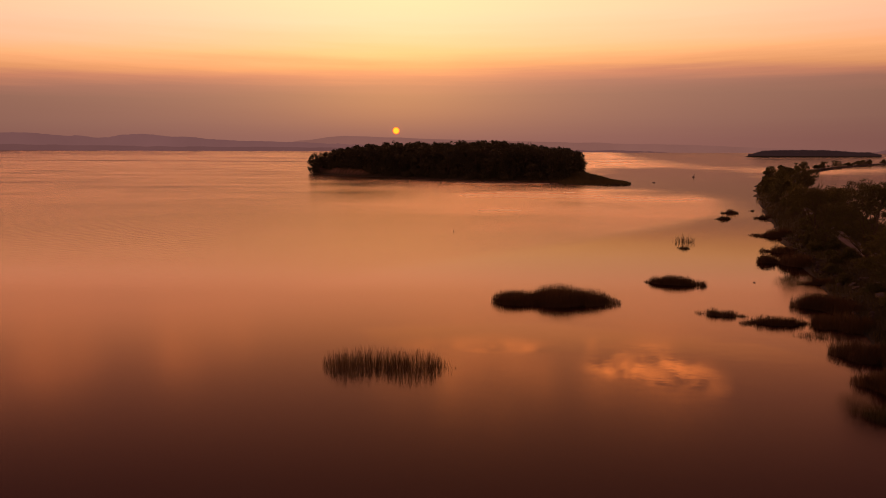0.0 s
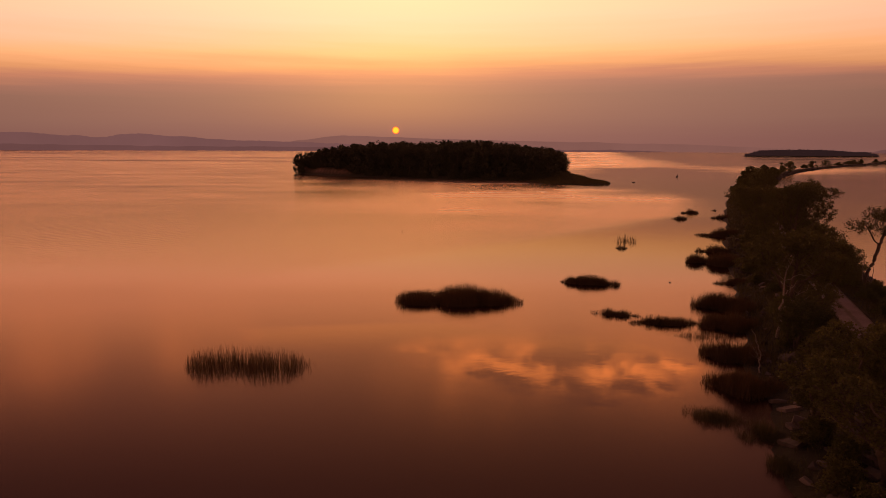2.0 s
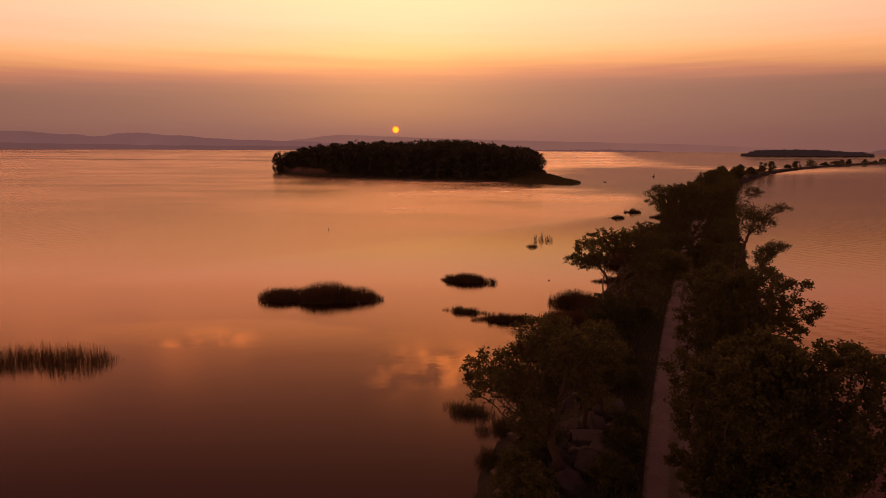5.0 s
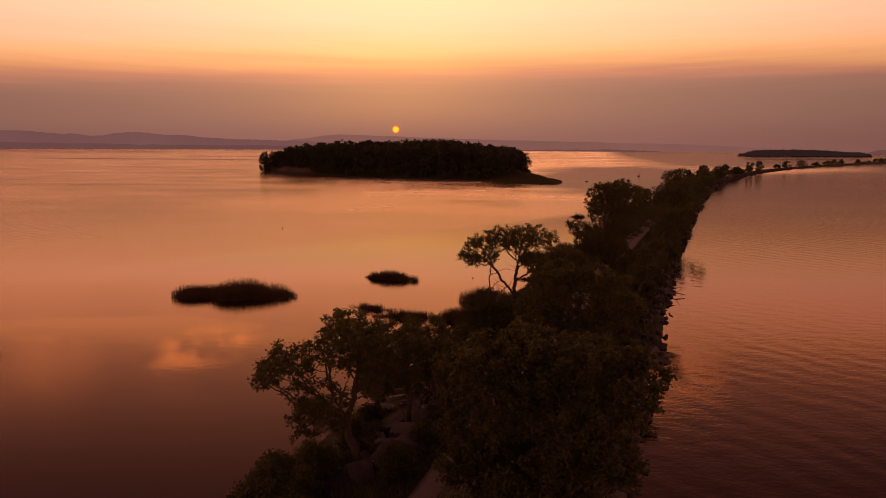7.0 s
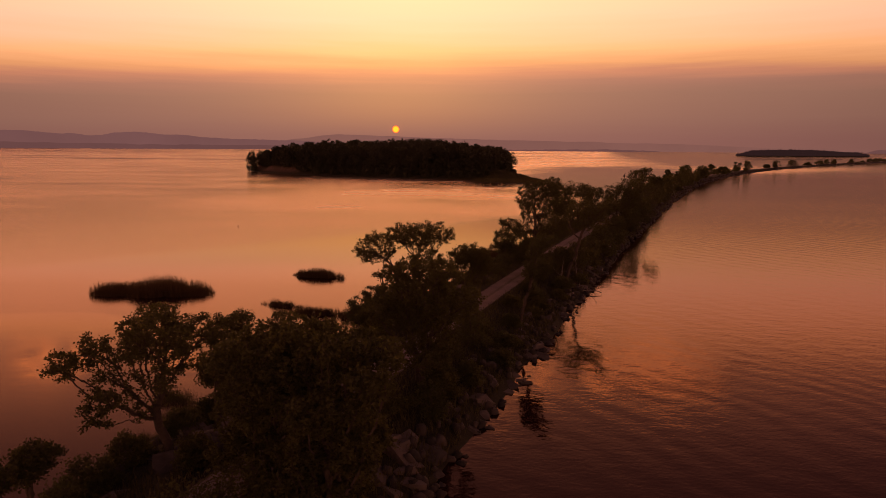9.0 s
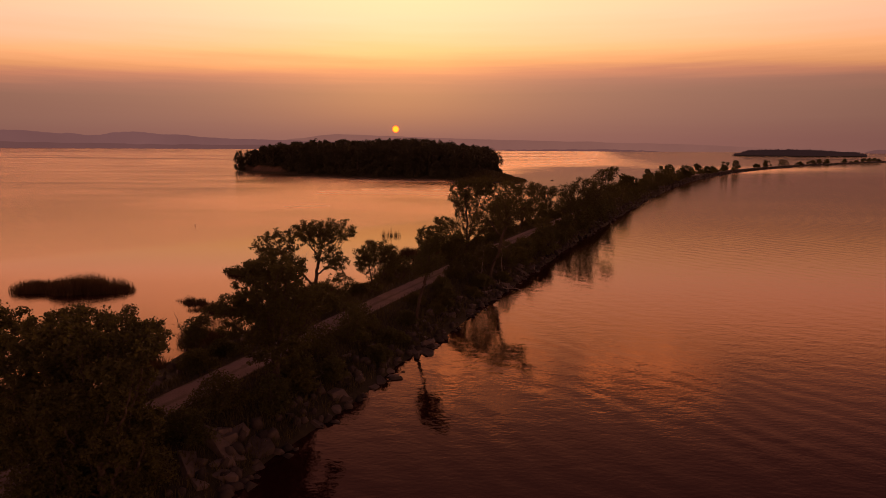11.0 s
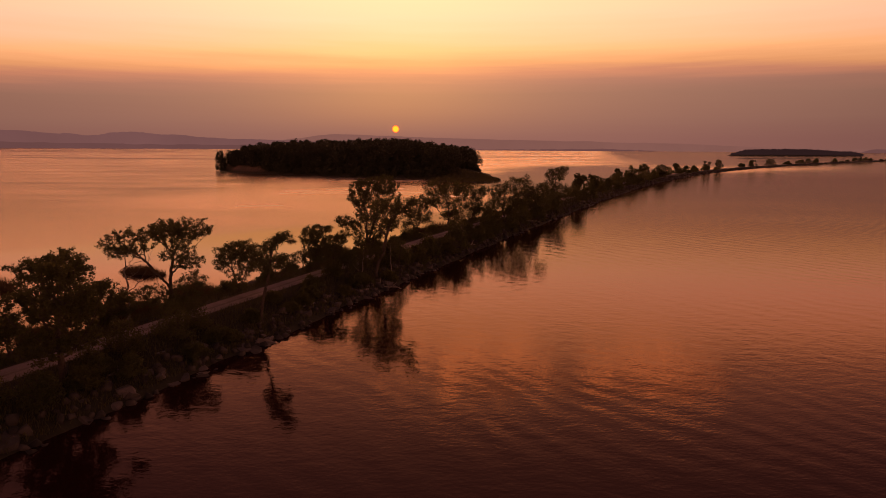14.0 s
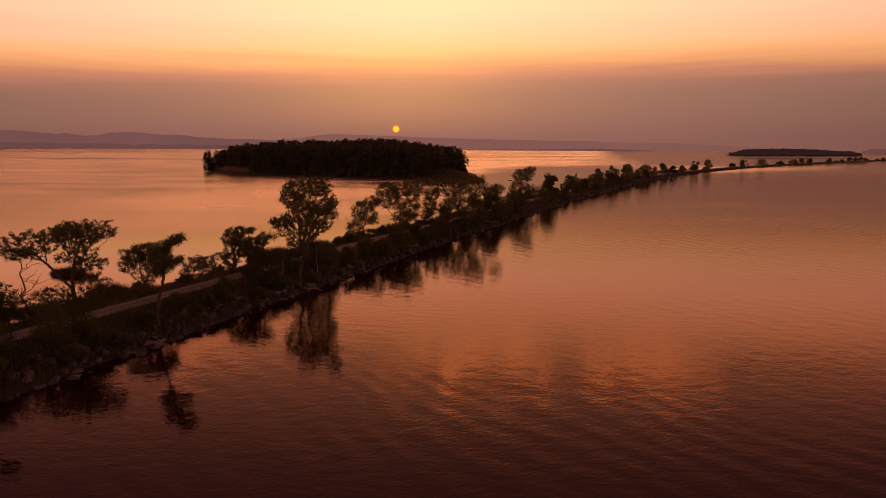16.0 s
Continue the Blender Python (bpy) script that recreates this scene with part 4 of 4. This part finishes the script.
reeds(-53.6, 18.0, 1.8, 3.4, 0.95, 1500, 25, -0.3, 0.016, 0.3, SEDGE, 0.3, GRASS)
reeds(-45.5, 53.0, 2.6, 1.0, 0.7, 350, 23, -0.2, 0.022, 0.3, THIN, 0.5)

# long grass on the banks
grng = np.random.default_rng(8)
gv, gf, gn = [], [], 0
for u0, u1, per, tall, wide in ((-10, 20, 8, 0.55, 0.03), (20, 80, 34, 0.55, 0.022), (80, 170, 14, 0.6, 0.035), (170, 330, 5, 0.6, 0.06)):
    for lo, hi in ((-8.6, -1.45), (1.45, 7.2)):
        n = int((u1 - u0) * (hi - lo) * per)
        uu, ss = grng.uniform(u0, u1, n), grng.uniform(lo, hi, n)
        xy = np.array([on_road(a, b) for a, b in zip(uu, ss)])
        zz = np.array([shape(a, b) for a, b in zip(uu, ss)])
        keep = (zz > 0.03) & ((uu < 23) | (uu > 37) | (ss > -3.2) | (grng.uniform(0, 1, n) < 0.15))
        v, f = blades(grng, xy[keep], zz[keep] - 0.03, tall, wide, 0.55)
        gv.append(v)
        gf.append(f + gn)
        gn += len(v)
grass = new("grass", mesh_of("grass", np.concatenate(gv), np.concatenate(gf), GRASS))
tagged(grass, "long unmown grass covering the causeway banks", "grass", kind="stuff")


# ---------------------------------------------------------------- island
def inside(poly, x, y):
    hit, n = False, len(poly)
    for i in range(n):
        (x0, y0), (x1, y1) = poly[i], poly[(i + 1) % n]
        if (y0 > y) != (y1 > y) and x < (x1 - x0) * (y - y0) / (y1 - y0) + x0:
            hit = not hit
    return hit


SHORE = smooth_line(np.array([(-179, 448), (-150, 400), (-108, 379), (-73, 353), (-41, 341), (-10, 334), (-22, 305), (14, 297), (24, 318), (21, 360), (24, 420), (10, 490), (-60, 530), (-130, 520), (-172, 485), (-179, 448)], float), 2)
SHORE_L = [tuple(p) for p in SHORE]


def shore_gap(x, y):
    a, b = SHORE[:-1], SHORE[1:]
    ab = b - a
    k = np.clip(((np.array([x, y]) - a) * ab).sum(1) / ((ab * ab).sum(1) + 1e-9), 0, 1)
    d = np.hypot(*((a + ab * k[:, None]) - (x, y)).T).min()
    return d if inside(SHORE_L, x, y) else -d


def island_z(x, y):
    d = shore_gap(x, y)
    if d < 0:
        return max(-2.5, 0.12 * d)
    steep = min(1.0, max(0.0, (-112 - x) / 25.0))
    beach = min(d, 5) * (0.12 if y > 340 else 0.075)
    rise = max(0.0, d - 4)
    hill = 8.5 * (1 - math.exp(-rise / 22.0))
    bluff = min(1.0, rise / 4.0) * (3.6 + 2.2 * noise.noise(Vector((x * 0.11, y * 0.11, 4))))
    spit = 1.0 if y > 345 else max(0.0, (y - 328) / 17.0)
    return beach + spit * (hill * (1 - 0.35 * steep) + bluff * steep) + noise.noise(Vector((x * 0.06, y * 0.06, 0))) * 0.3 * min(1, d / 4)


nx, ny = 84, 92
gx, gy = np.linspace(-192, 34, nx), np.linspace(288, 545, ny)
iv = [(x, y, island_z(x, y)) for y in gy for x in gx]
ii, jj = np.meshgrid(np.arange(ny - 1), np.arange(nx - 1), indexing="ij")
ifc = np.stack([ii * nx + jj, ii * nx + jj + 1, (ii + 1) * nx + jj + 1, (ii + 1) * nx + jj], -1).reshape(-1, 4)


def island_material():
    m, t, b = material("island_ground", 0.95)
    p = position(t)
    nz = t.nodes.new("ShaderNodeSeparateXYZ")
    t.links.new(t.nodes.new("ShaderNodeNewGeometry").outputs["Normal"], nz.inputs[0])
    f = noise_node(t, p, 0.5, 4, 0.6)
    turf = ramp_node(t, f, [(0.3, (0.022, 0.024, 0.010)), (0.7, (0.055, 0.054, 0.022))])
    clay = ramp_node(t, noise_node(t, scaled(t, p, 1, 1, 4), 0.35, 4, 0.6), [(0.3, (0.11, 0.065, 0.048)), (0.7, (0.26, 0.16, 0.115))])
    steep = ramp_node(t, nz.outputs[2], [(0.72, 1.0), (0.92, 0.0)])
    t.links.new(mix_node(t, steep, turf, clay), b.inputs["Base Color"])
    bump(t, b, f, 0.3)
    return m


isle = thing("island", (0, 0, 0), "low wooded island with a grassy spit and clay bluff", "island")
piece("island_ground", mesh_of("island_ground", iv, ifc, island_material(), True), isle)


def far_crowns(rng, spots, clumps, per, size):
    """Leaf clumps for trees too far off to count: rows of x, y, ground, height, radius. Sprays lie flat on the round of each clump."""
    pts, out = [], []
    for x, y, z, h, r in spots:
        for _ in range(clumps):
            k = rng.uniform(0.15, 1.0)
            w = r * math.sqrt(max(0.04, 1 - ((k - 0.45) / 0.6) ** 2)) * math.sqrt(rng.uniform(0.3, 1)) * 0.85
            a = rng.uniform(0, 6.283)
            cr = r * rng.uniform(0.26, 0.42)
            c = np.array([x + math.cos(a) * w, y + math.sin(a) * w, z + h * k - cr * 0.8])
            d = rng.normal(size=(per, 3))
            d /= np.linalg.norm(d, axis=1)[:, None]
            pts.append(c + d * cr * rng.uniform(0.8, 1.05, (per, 1)) * (1, 1, 0.8))
            out.append(d + rng.normal(0, 0.3, (per, 3)))
    p, n = np.concatenate(pts), np.concatenate(out)
    n /= np.linalg.norm(n, axis=1)[:, None]
    a = np.cross(n, rng.normal(size=n.shape))
    a /= np.linalg.norm(a, axis=1)[:, None]
    b = np.cross(n, a)
    s = (size * rng.uniform(0.6, 1.3, len(p)))[:, None]
    v = np.stack([p - a * s * 0.5, p + b * s * 0.4 + n * s * 0.08, p + a * s * 0.5, p - b * s * 0.4 + n * s * 0.08], 1).reshape(-1, 3)
    return v, np.arange(4 * len(p)).reshape(-1, 4)


irng = np.random.default_rng(21)
spots = []
for _ in range(9000):
    x, y = irng.uniform(-180, 22), irng.uniform(325, 520)
    d = shore_gap(x, y)
    if d < (8.5 if -172 < x < -128 and y < 440 else 5.5 if -150 < x < 2 else 2.0) or y < 338 or (y < 392 and x > 12 - (392 - y) * 0.26) or x > 13 or y > 440 and irng.uniform() < 0.55:
        continue
    r = irng.uniform(3.2, 5.6)
    if any((x - q[0]) ** 2 + (y - q[1]) ** 2 < (0.66 * (r + q[4])) ** 2 for q in spots):
        continue
    z = island_z(x, y)
    full = float(np.interp(x, [-180, -165, -150, -133, -110, -72, -48, -34, -15, 4, 18, 24], [14.5, 16, 18.5, 22, 24, 24.2, 25.8, 24.5, 22, 19.8, 15, 11]))
    full = full * (y / 405.0) * 0.5 + full * 0.5
    h = min(irng.uniform(12, 17), full - z - irng.uniform(-0.6, 2.2))
    if d < 10:
        h = min(h, irng.uniform(8, 14))
    if h > 3:
        spots.append((x, y, z, h, r))
for _ in range(5000):
    x, y = irng.uniform(-180, 22), irng.uniform(325, 450)
    d = shore_gap(x, y)
    if 3.2 < d < 12 and y > 338 and not (y < 392 and x > 12 - (392 - y) * 0.26) and x < 14 and not (x < -128 and d < 7.5) and irng.uniform() < 0.55:
        spots.append((x, y, island_z(x, y) - 0.3, irng.uniform(2.5, 5.5), irng.uniform(1.8, 3.2)))
for x, y, top, r in ((-172.0, 436.0, 15.6, 3.4), (-175.5, 441.0, 13.4, 2.8), (-169.5, 432.0, 12.0, 2.4)):
    spots.append((x, y, island_z(x, y), top - island_z(x, y), r))
v, f = far_crowns(irng, spots, 34, 30, 0.75)
woods = new("island_woods", mesh_of("island_woods", v, f, WOODS))
tagged(woods, "dense dark broadleaf woods covering the island", "woods", kind="stuff")
stems = Bag()
for x, y, z, h, r in spots:
    if y < 420 and h > 6:
        tube(stems, [(x, y, z - 0.3), (x + 0.2, y, z + h * 0.4), (x, y, z + h * 0.75)], [0.28, 0.2, 0.07], 5)
tagged(new("woodland_trunks", stems.mesh("woodland_trunks", BARK)), "thin dark trunks of the island woods", "woods", kind="stuff")

# shore grass on the spit
sp_xy = []
while len(sp_xy) < 9000:
    x, y = irng.uniform(-30, 26), irng.uniform(296, 345)
    if shore_gap(x, y) > 0.6:
        sp_xy.append((x, y))
sz = np.array([island_z(x, y) for x, y in sp_xy])
v, f = blades(irng, np.array(sp_xy), sz - 0.05, 1.0, 0.09, 0.4)
tagged(new("spit_grass", mesh_of("spit_grass", v, f, GRASS)), "rough green grass on the island's low spit", "grass", kind="stuff")


# ---------------------------------------------------------------- distance
def ridge(name, rows, dist, mat, label, category, seed, rough=0.04):
    """A far ridge of hills: rows of bearing and height in degrees."""
    rows = np.array(rows)
    a = np.linspace(rows[0, 0], rows[-1, 0], 260)
    e = np.interp(a, rows[:, 0], rows[:, 1])
    rng = np.random.default_rng(seed)
    wig = np.interp(np.arange(260), np.arange(0, 260, 4), rng.normal(0, rough, 65)) + rng.normal(0, rough * 0.35, 260)
    e = np.maximum(e + wig * np.clip(e * 3, 0, 1), 0.0)
    a, h = np.radians(a), dist * np.tan(np.radians(e)) + 16.5 * np.clip(e * 6, 0, 1)
    d1, d2 = dist, dist + 110
    f0 = np.stack([-40 + np.sin(a) * d1, np.cos(a) * d1, 0 * a - 1], 1)
    f1 = np.stack([-40 + np.sin(a) * (d1 + 55), np.cos(a) * (d1 + 55), h], 1)
    f2 = np.stack([-40 + np.sin(a) * d2, np.cos(a) * d2, 0 * a - 1], 1)
    v = np.stack([f0, f1, f2], 1).reshape(-1, 3)
    k = np.arange(259)[:, None] * 3
    f = np.concatenate([k + np.array([[0, 3, 4, 1]]), k + np.array([[1, 4, 5, 2]])])
    return tagged(new(name, mesh_of(name, v, f, mat, True)), label, category, kind="structure")


# aerial haze painted as emission, paler for the ridges farther back
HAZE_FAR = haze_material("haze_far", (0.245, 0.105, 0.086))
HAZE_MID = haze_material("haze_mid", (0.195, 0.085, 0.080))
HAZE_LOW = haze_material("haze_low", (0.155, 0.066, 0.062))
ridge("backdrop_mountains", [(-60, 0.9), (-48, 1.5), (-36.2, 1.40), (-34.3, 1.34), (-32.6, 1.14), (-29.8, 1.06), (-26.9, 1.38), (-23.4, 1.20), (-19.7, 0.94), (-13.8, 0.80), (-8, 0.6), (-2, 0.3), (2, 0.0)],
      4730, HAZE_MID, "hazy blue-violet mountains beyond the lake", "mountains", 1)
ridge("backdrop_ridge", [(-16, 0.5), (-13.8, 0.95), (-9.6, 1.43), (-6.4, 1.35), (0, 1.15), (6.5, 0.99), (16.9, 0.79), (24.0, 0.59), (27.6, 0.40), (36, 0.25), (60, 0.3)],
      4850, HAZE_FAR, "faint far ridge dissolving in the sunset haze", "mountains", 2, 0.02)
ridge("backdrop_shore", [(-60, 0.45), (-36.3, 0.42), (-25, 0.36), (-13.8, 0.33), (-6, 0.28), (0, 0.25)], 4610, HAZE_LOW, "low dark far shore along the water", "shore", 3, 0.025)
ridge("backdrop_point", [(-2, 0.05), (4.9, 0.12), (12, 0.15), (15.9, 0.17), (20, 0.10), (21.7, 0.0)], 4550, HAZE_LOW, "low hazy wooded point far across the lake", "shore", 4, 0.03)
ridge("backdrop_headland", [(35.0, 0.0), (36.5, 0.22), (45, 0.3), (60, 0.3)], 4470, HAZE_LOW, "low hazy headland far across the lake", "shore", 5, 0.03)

# the flat island far out
frng = np.random.default_rng(31)
fspots = []
for _ in range(900):
    k = frng.uniform(0, 1)
    x = 1200 + k * 518
    y = 2400 + frng.uniform(0, 60) + abs(k - 0.5) * 40
    h = (20 + 9 * math.sin(math.pi * min(1, k * 1.15 + 0.08)) ** 0.6) * frng.uniform(0.88, 1.0)
    h *= min(1.0, 0.45 + 5.0 * k, 0.4 + 9.0 * (1 - k))
    fspots.append((x, y, 0.0, h, frng.uniform(5, 8)))
far_isle = thing("far_island", (0, 0, 0), "long flat wooded island far out in the lake", "island")
v, f = far_crowns(frng, fspots, 7, 10, 3.6)
piece("woodland", mesh_of("woodland", v, f, FARWOODS), far_isle)["kind"] = "stuff"
fa = np.linspace(0, 6.283, 41)[:-1]
ring0 = np.stack([1448 + 285 * np.cos(fa), 2432 + 46 * np.sin(fa), 0 * fa - 0.5], 1)
ring1 = np.stack([1448 + 272 * np.cos(fa), 2432 + 38 * np.sin(fa), 0 * fa + 3.0], 1)
k = np.arange(40)
band = np.stack([k, (k + 1) % 40, (k + 1) % 40 + 40, k + 40], 1)
piece("shore", mesh_of("shore", np.concatenate([ring0, ring1]), band, TURF), far_isle)


# ---------------------------------------------------------------- stones
def stone_mesh(seed):
    rng = np.random.default_rng(seed)
    bm = bmesh.new()
    box = np.array([(sx, sy, sz) for sx in (-1, 1) for sy in (-1, 1) for sz in (-1, 1)], float)
    pts = np.concatenate([box * rng.uniform(0.55, 1.0, (8, 3)), rng.normal(size=(5, 3)) * 0.6]) * (0.5, 0.42, 0.32)
    for p in pts:
        bm.verts.new(p)
    res = bmesh.ops.convex_hull(bm, input=bm.verts)
    junk = [g for g in res["geom_interior"] if isinstance(g, bmesh.types.BMVert)]
    bmesh.ops.delete(bm, geom=junk, context="VERTS")
    me = bpy.data.meshes.new("stone")
    bm.to_mesh(me)
    bm.free()
    me.materials.append(ROCK)
    return me


STONES = [stone_mesh(300 + i) for i in range(12)]
srng = np.random.default_rng(77)
riprap = thing("riprap", (0, 0, 0), "tumbled limestone boulders armouring the causeway banks", "boulders", kind="structure")


def place_stone(x, y, z, big, k=None):
    ob = new("stone", STONES[srng.integers(0, 12) if k is None else k])
    ob.parent = riprap
    ob.matrix_basis = pose(x, y, z - 0.10 * big, srng.uniform(-25, 25), srng.uniform(-25, 25), srng.uniform(0, 360)) @ Matrix.Diagonal((big * srng.uniform(0.9, 1.6), big, big * srng.uniform(0.55, 0.95), 1))


for x, y, z, big in ((-34.9, 29.0, 0.5, 2.2), (-36.4, 28.0, 0.7, 2.4), (-37.4, 29.6, 1.0, 2.0), (-35.7, 31.0, 0.7, 1.7), (-32.6, 37.6, 0.6, 1.9), (-33.6, 36.2, 0.7, 1.6), (-49.1, 32.4, 0.4, 1.6), (-46.6, 29.4, 1.1, 1.9), (-47.3, 27.9, 0.9, 2.0),
                     (-46.2, 31.2, 0.9, 1.5), (-48.6, 24.6, 0.7, 1.8), (-29.2, 49.4, 0.9, 1.4), (-47.8, 30.6, 0.6, 1.3)):
    place_stone(x, y, z - 0.05, big * 0.86)
for x, y, big in ((-45.6, 30.2, 1.7), (-44.8, 31.6, 1.4), (-46.5, 31.8, 1.5), (-45.2, 28.4, 1.8), (-43.7, 32.8, 1.3), (-42.9, 34.0, 1.2), (-44.3, 29.6, 1.5), (-47.0, 28.9, 1.6), (-46.2, 27.0, 1.8), (-47.6, 26.0, 1.4), (-44.0, 31.0, 1.0)):
    ob = new("stone", STONES[srng.integers(0, 12)])
    ob.parent = riprap
    ob.matrix_basis = pose(x, y, float(ground_z(x, y)) + 0.18, srng.uniform(-22, 22), srng.uniform(-22, 22), srng.uniform(0, 360)) @ Matrix.Diagonal((big * 1.25, big, big * 0.5, 1))
for _ in range(125):
    u = srng.uniform(15, 84)
    s = 4.0 + 4.4 * srng.uniform(0, 1) ** 0.7
    x, y = on_road(u, s)
    place_stone(x, y, float(shape(u, s)) - 0.02, srng.uniform(0.5, 1.0) ** 1.6 * 1.5)
for _ in range(80):
    u = srng.uniform(14, 46)
    s = srng.uniform(-8.4, -4.2)
    x, y = on_road(u, s)
    place_stone(x, y, float(shape(u, s)) + 0.05, srng.uniform(0.35, 1.0) ** 1.6 * 1.4)

for _ in range(14):
    u, s = srng.uniform(58, 76), srng.uniform(-6.5, -3.0)
    x, y = on_road(u, s)
    place_stone(x, y, float(shape(u, s)) + 0.12, srng.uniform(0.6, 1.3))

rub = Bag()
hulls = []
for me in STONES:
    co = np.empty(len(me.vertices) * 3)
    me.vertices.foreach_get("co", co)
    hulls.append((co.reshape(-1, 3), np.array([tuple(p.vertices) for p in me.polygons])))
for lo, hi, n, s0, s1, big in ((15, 84, 260, 5.2, 8.3, 0.8), (84, 240, 420, 5.2, 8.0, 0.95), (240, 560, 800, 4.0, 8.0, 1.4), (-20, 15, 160, 4.4, 8.4, 1.2), (46, 120, 90, -8.6, -6.5, 0.8), (560, 1150, 500, 3.0, 6.5, 2.0)):
    for _ in range(n):
        u, s = srng.uniform(lo, hi), srng.uniform(s0, s1)
        x, y = on_road(u, s)
        co, fc = hulls[srng.integers(0, 12)]
        m = np.array(Euler(srng.uniform(-3, 3, 3)).to_matrix())
        rub.add((co * big * srng.uniform(0.4, 1.1)) @ m.T + (x, y, float(shape(u, s)) + 0.03), fc)
tagged(new("rubble", rub.mesh("rubble", ROCK_MIX)), "smaller broken stones along the causeway edge", "stones", kind="stuff")

# rocks awash off the spit and in the bay
arng = np.random.default_rng(4)
for x, y, r in ((-24, 303, 0.9), (-19, 300, 0.7), (-14, 299, 0.8), (-6, 296.5, 0.9), (-1, 295.5, 0.7), (6, 294, 0.9), (12, 294.5, 0.7), (36.6, 324.5, 1.1), (-39.5, 75.5, 0.2)):
    ob = new("rock", STONES[arng.integers(0, 12)])
    ob.matrix_basis = pose(x, y, 0.05, 0, 0, arng.uniform(0, 360)) @ Matrix.Diagonal((r * 1.5, r, r * 0.8, 1))
    tagged(ob, "small dark rock awash in the lake", "rock", "awash rocks")


# ---------------------------------------------------------------- small things
def log(x, y, z, length, radius, rz, ry, label="bleached driftwood log stranded on the rocks"):
    rng = np.random.default_rng(int(abs(x * 10 + y)))
    bag = Bag()
    p = curve3(np.array([-length / 2, 0, 0]), np.array([0, length * 0.05, length * 0.03]), np.array([length / 2, 0, 0]), 9)
    p[1:-1] += rng.normal(0, 0.02 * length, (7, 3))
    tube(bag, p, radius * (1 - np.linspace(0, 1, 9) * 0.55), 7)
    ob = thing("driftwood", (x, y, z), label, "driftwood", "driftwood")
    ob.rotation_euler = (0, radians(ry), radians(rz))
    piece("log", bag.mesh("log", DRIFT, True), ob)
    for i in (3, 5, 6):
        stub = Bag()
        q = p[i] + rng.normal(0, 0.12 * length, 3) + (0, 0, 0.08 * length)
        tube(stub, [p[i], (p[i] + q) / 2 + 0.02, q], [radius * 0.45, radius * 0.3, radius * 0.12], 5)
        piece("branch_stub", stub.mesh("branch_stub", DRIFT, True), ob)


log(-33.2, 37.0, 1.1, 2.6, 0.13, 40, -14)
log(-17.6, 66.4, 0.35, 4.2, 0.10, -12, 4, "bare fallen branch reaching out over the water")
log(-46.0, 28.6, 1.6, 2.4, 0.12, 15, 5)
log(-24.0, 56.0, 0.9, 2.2, 0.1, 70, 6)
log(-6.0, 95.0, 0.8, 3.0, 0.12, 55, 5)
log(9.5, 128.0, 0.9, 3.4, 0.13, 20, 4)

stake = thing("mooring_stake", (-77.2, 123.8, -0.5), "lone weathered wooden stake standing in the lake", "stake")
sb = Bag()
tube(sb, [(0, 0, 0), (0.02, 0, 0.5), (0.05, 0.02, 0.78)], [0.09, 0.085, 0.08], 8)
piece("post", sb.mesh("post", BARK), stake)
cap = Bag()
tube(cap, [(0.05, 0.02, 0.77), (0.06, 0.02, 0.84)], [0.10, 0.06], 8)
piece("cap", cap.mesh("cap", DRIFT), stake)

buoy = thing("marker_buoy", (90.0, 399.0, 0.0), "small dark marker buoy leaning on the lake", "buoy")
bb = Bag()
tube(bb, [(0, 0, -0.4), (0, 0, 0.0), (0, 0, 0.35), (0.05, 0, 0.6)], [0.5, 0.8, 0.75, 0.3], 12)
piece("float", bb.mesh("float", PAINT, True), buoy)
bm2 = Bag()
tube(bm2, [(0.05, 0, 0.5), (0.35, 0, 1.4), (0.6, 0, 2.1)], [0.22, 0.16, 0.1], 8)
piece("mast", bm2.mesh("mast", PAINT, True), buoy)
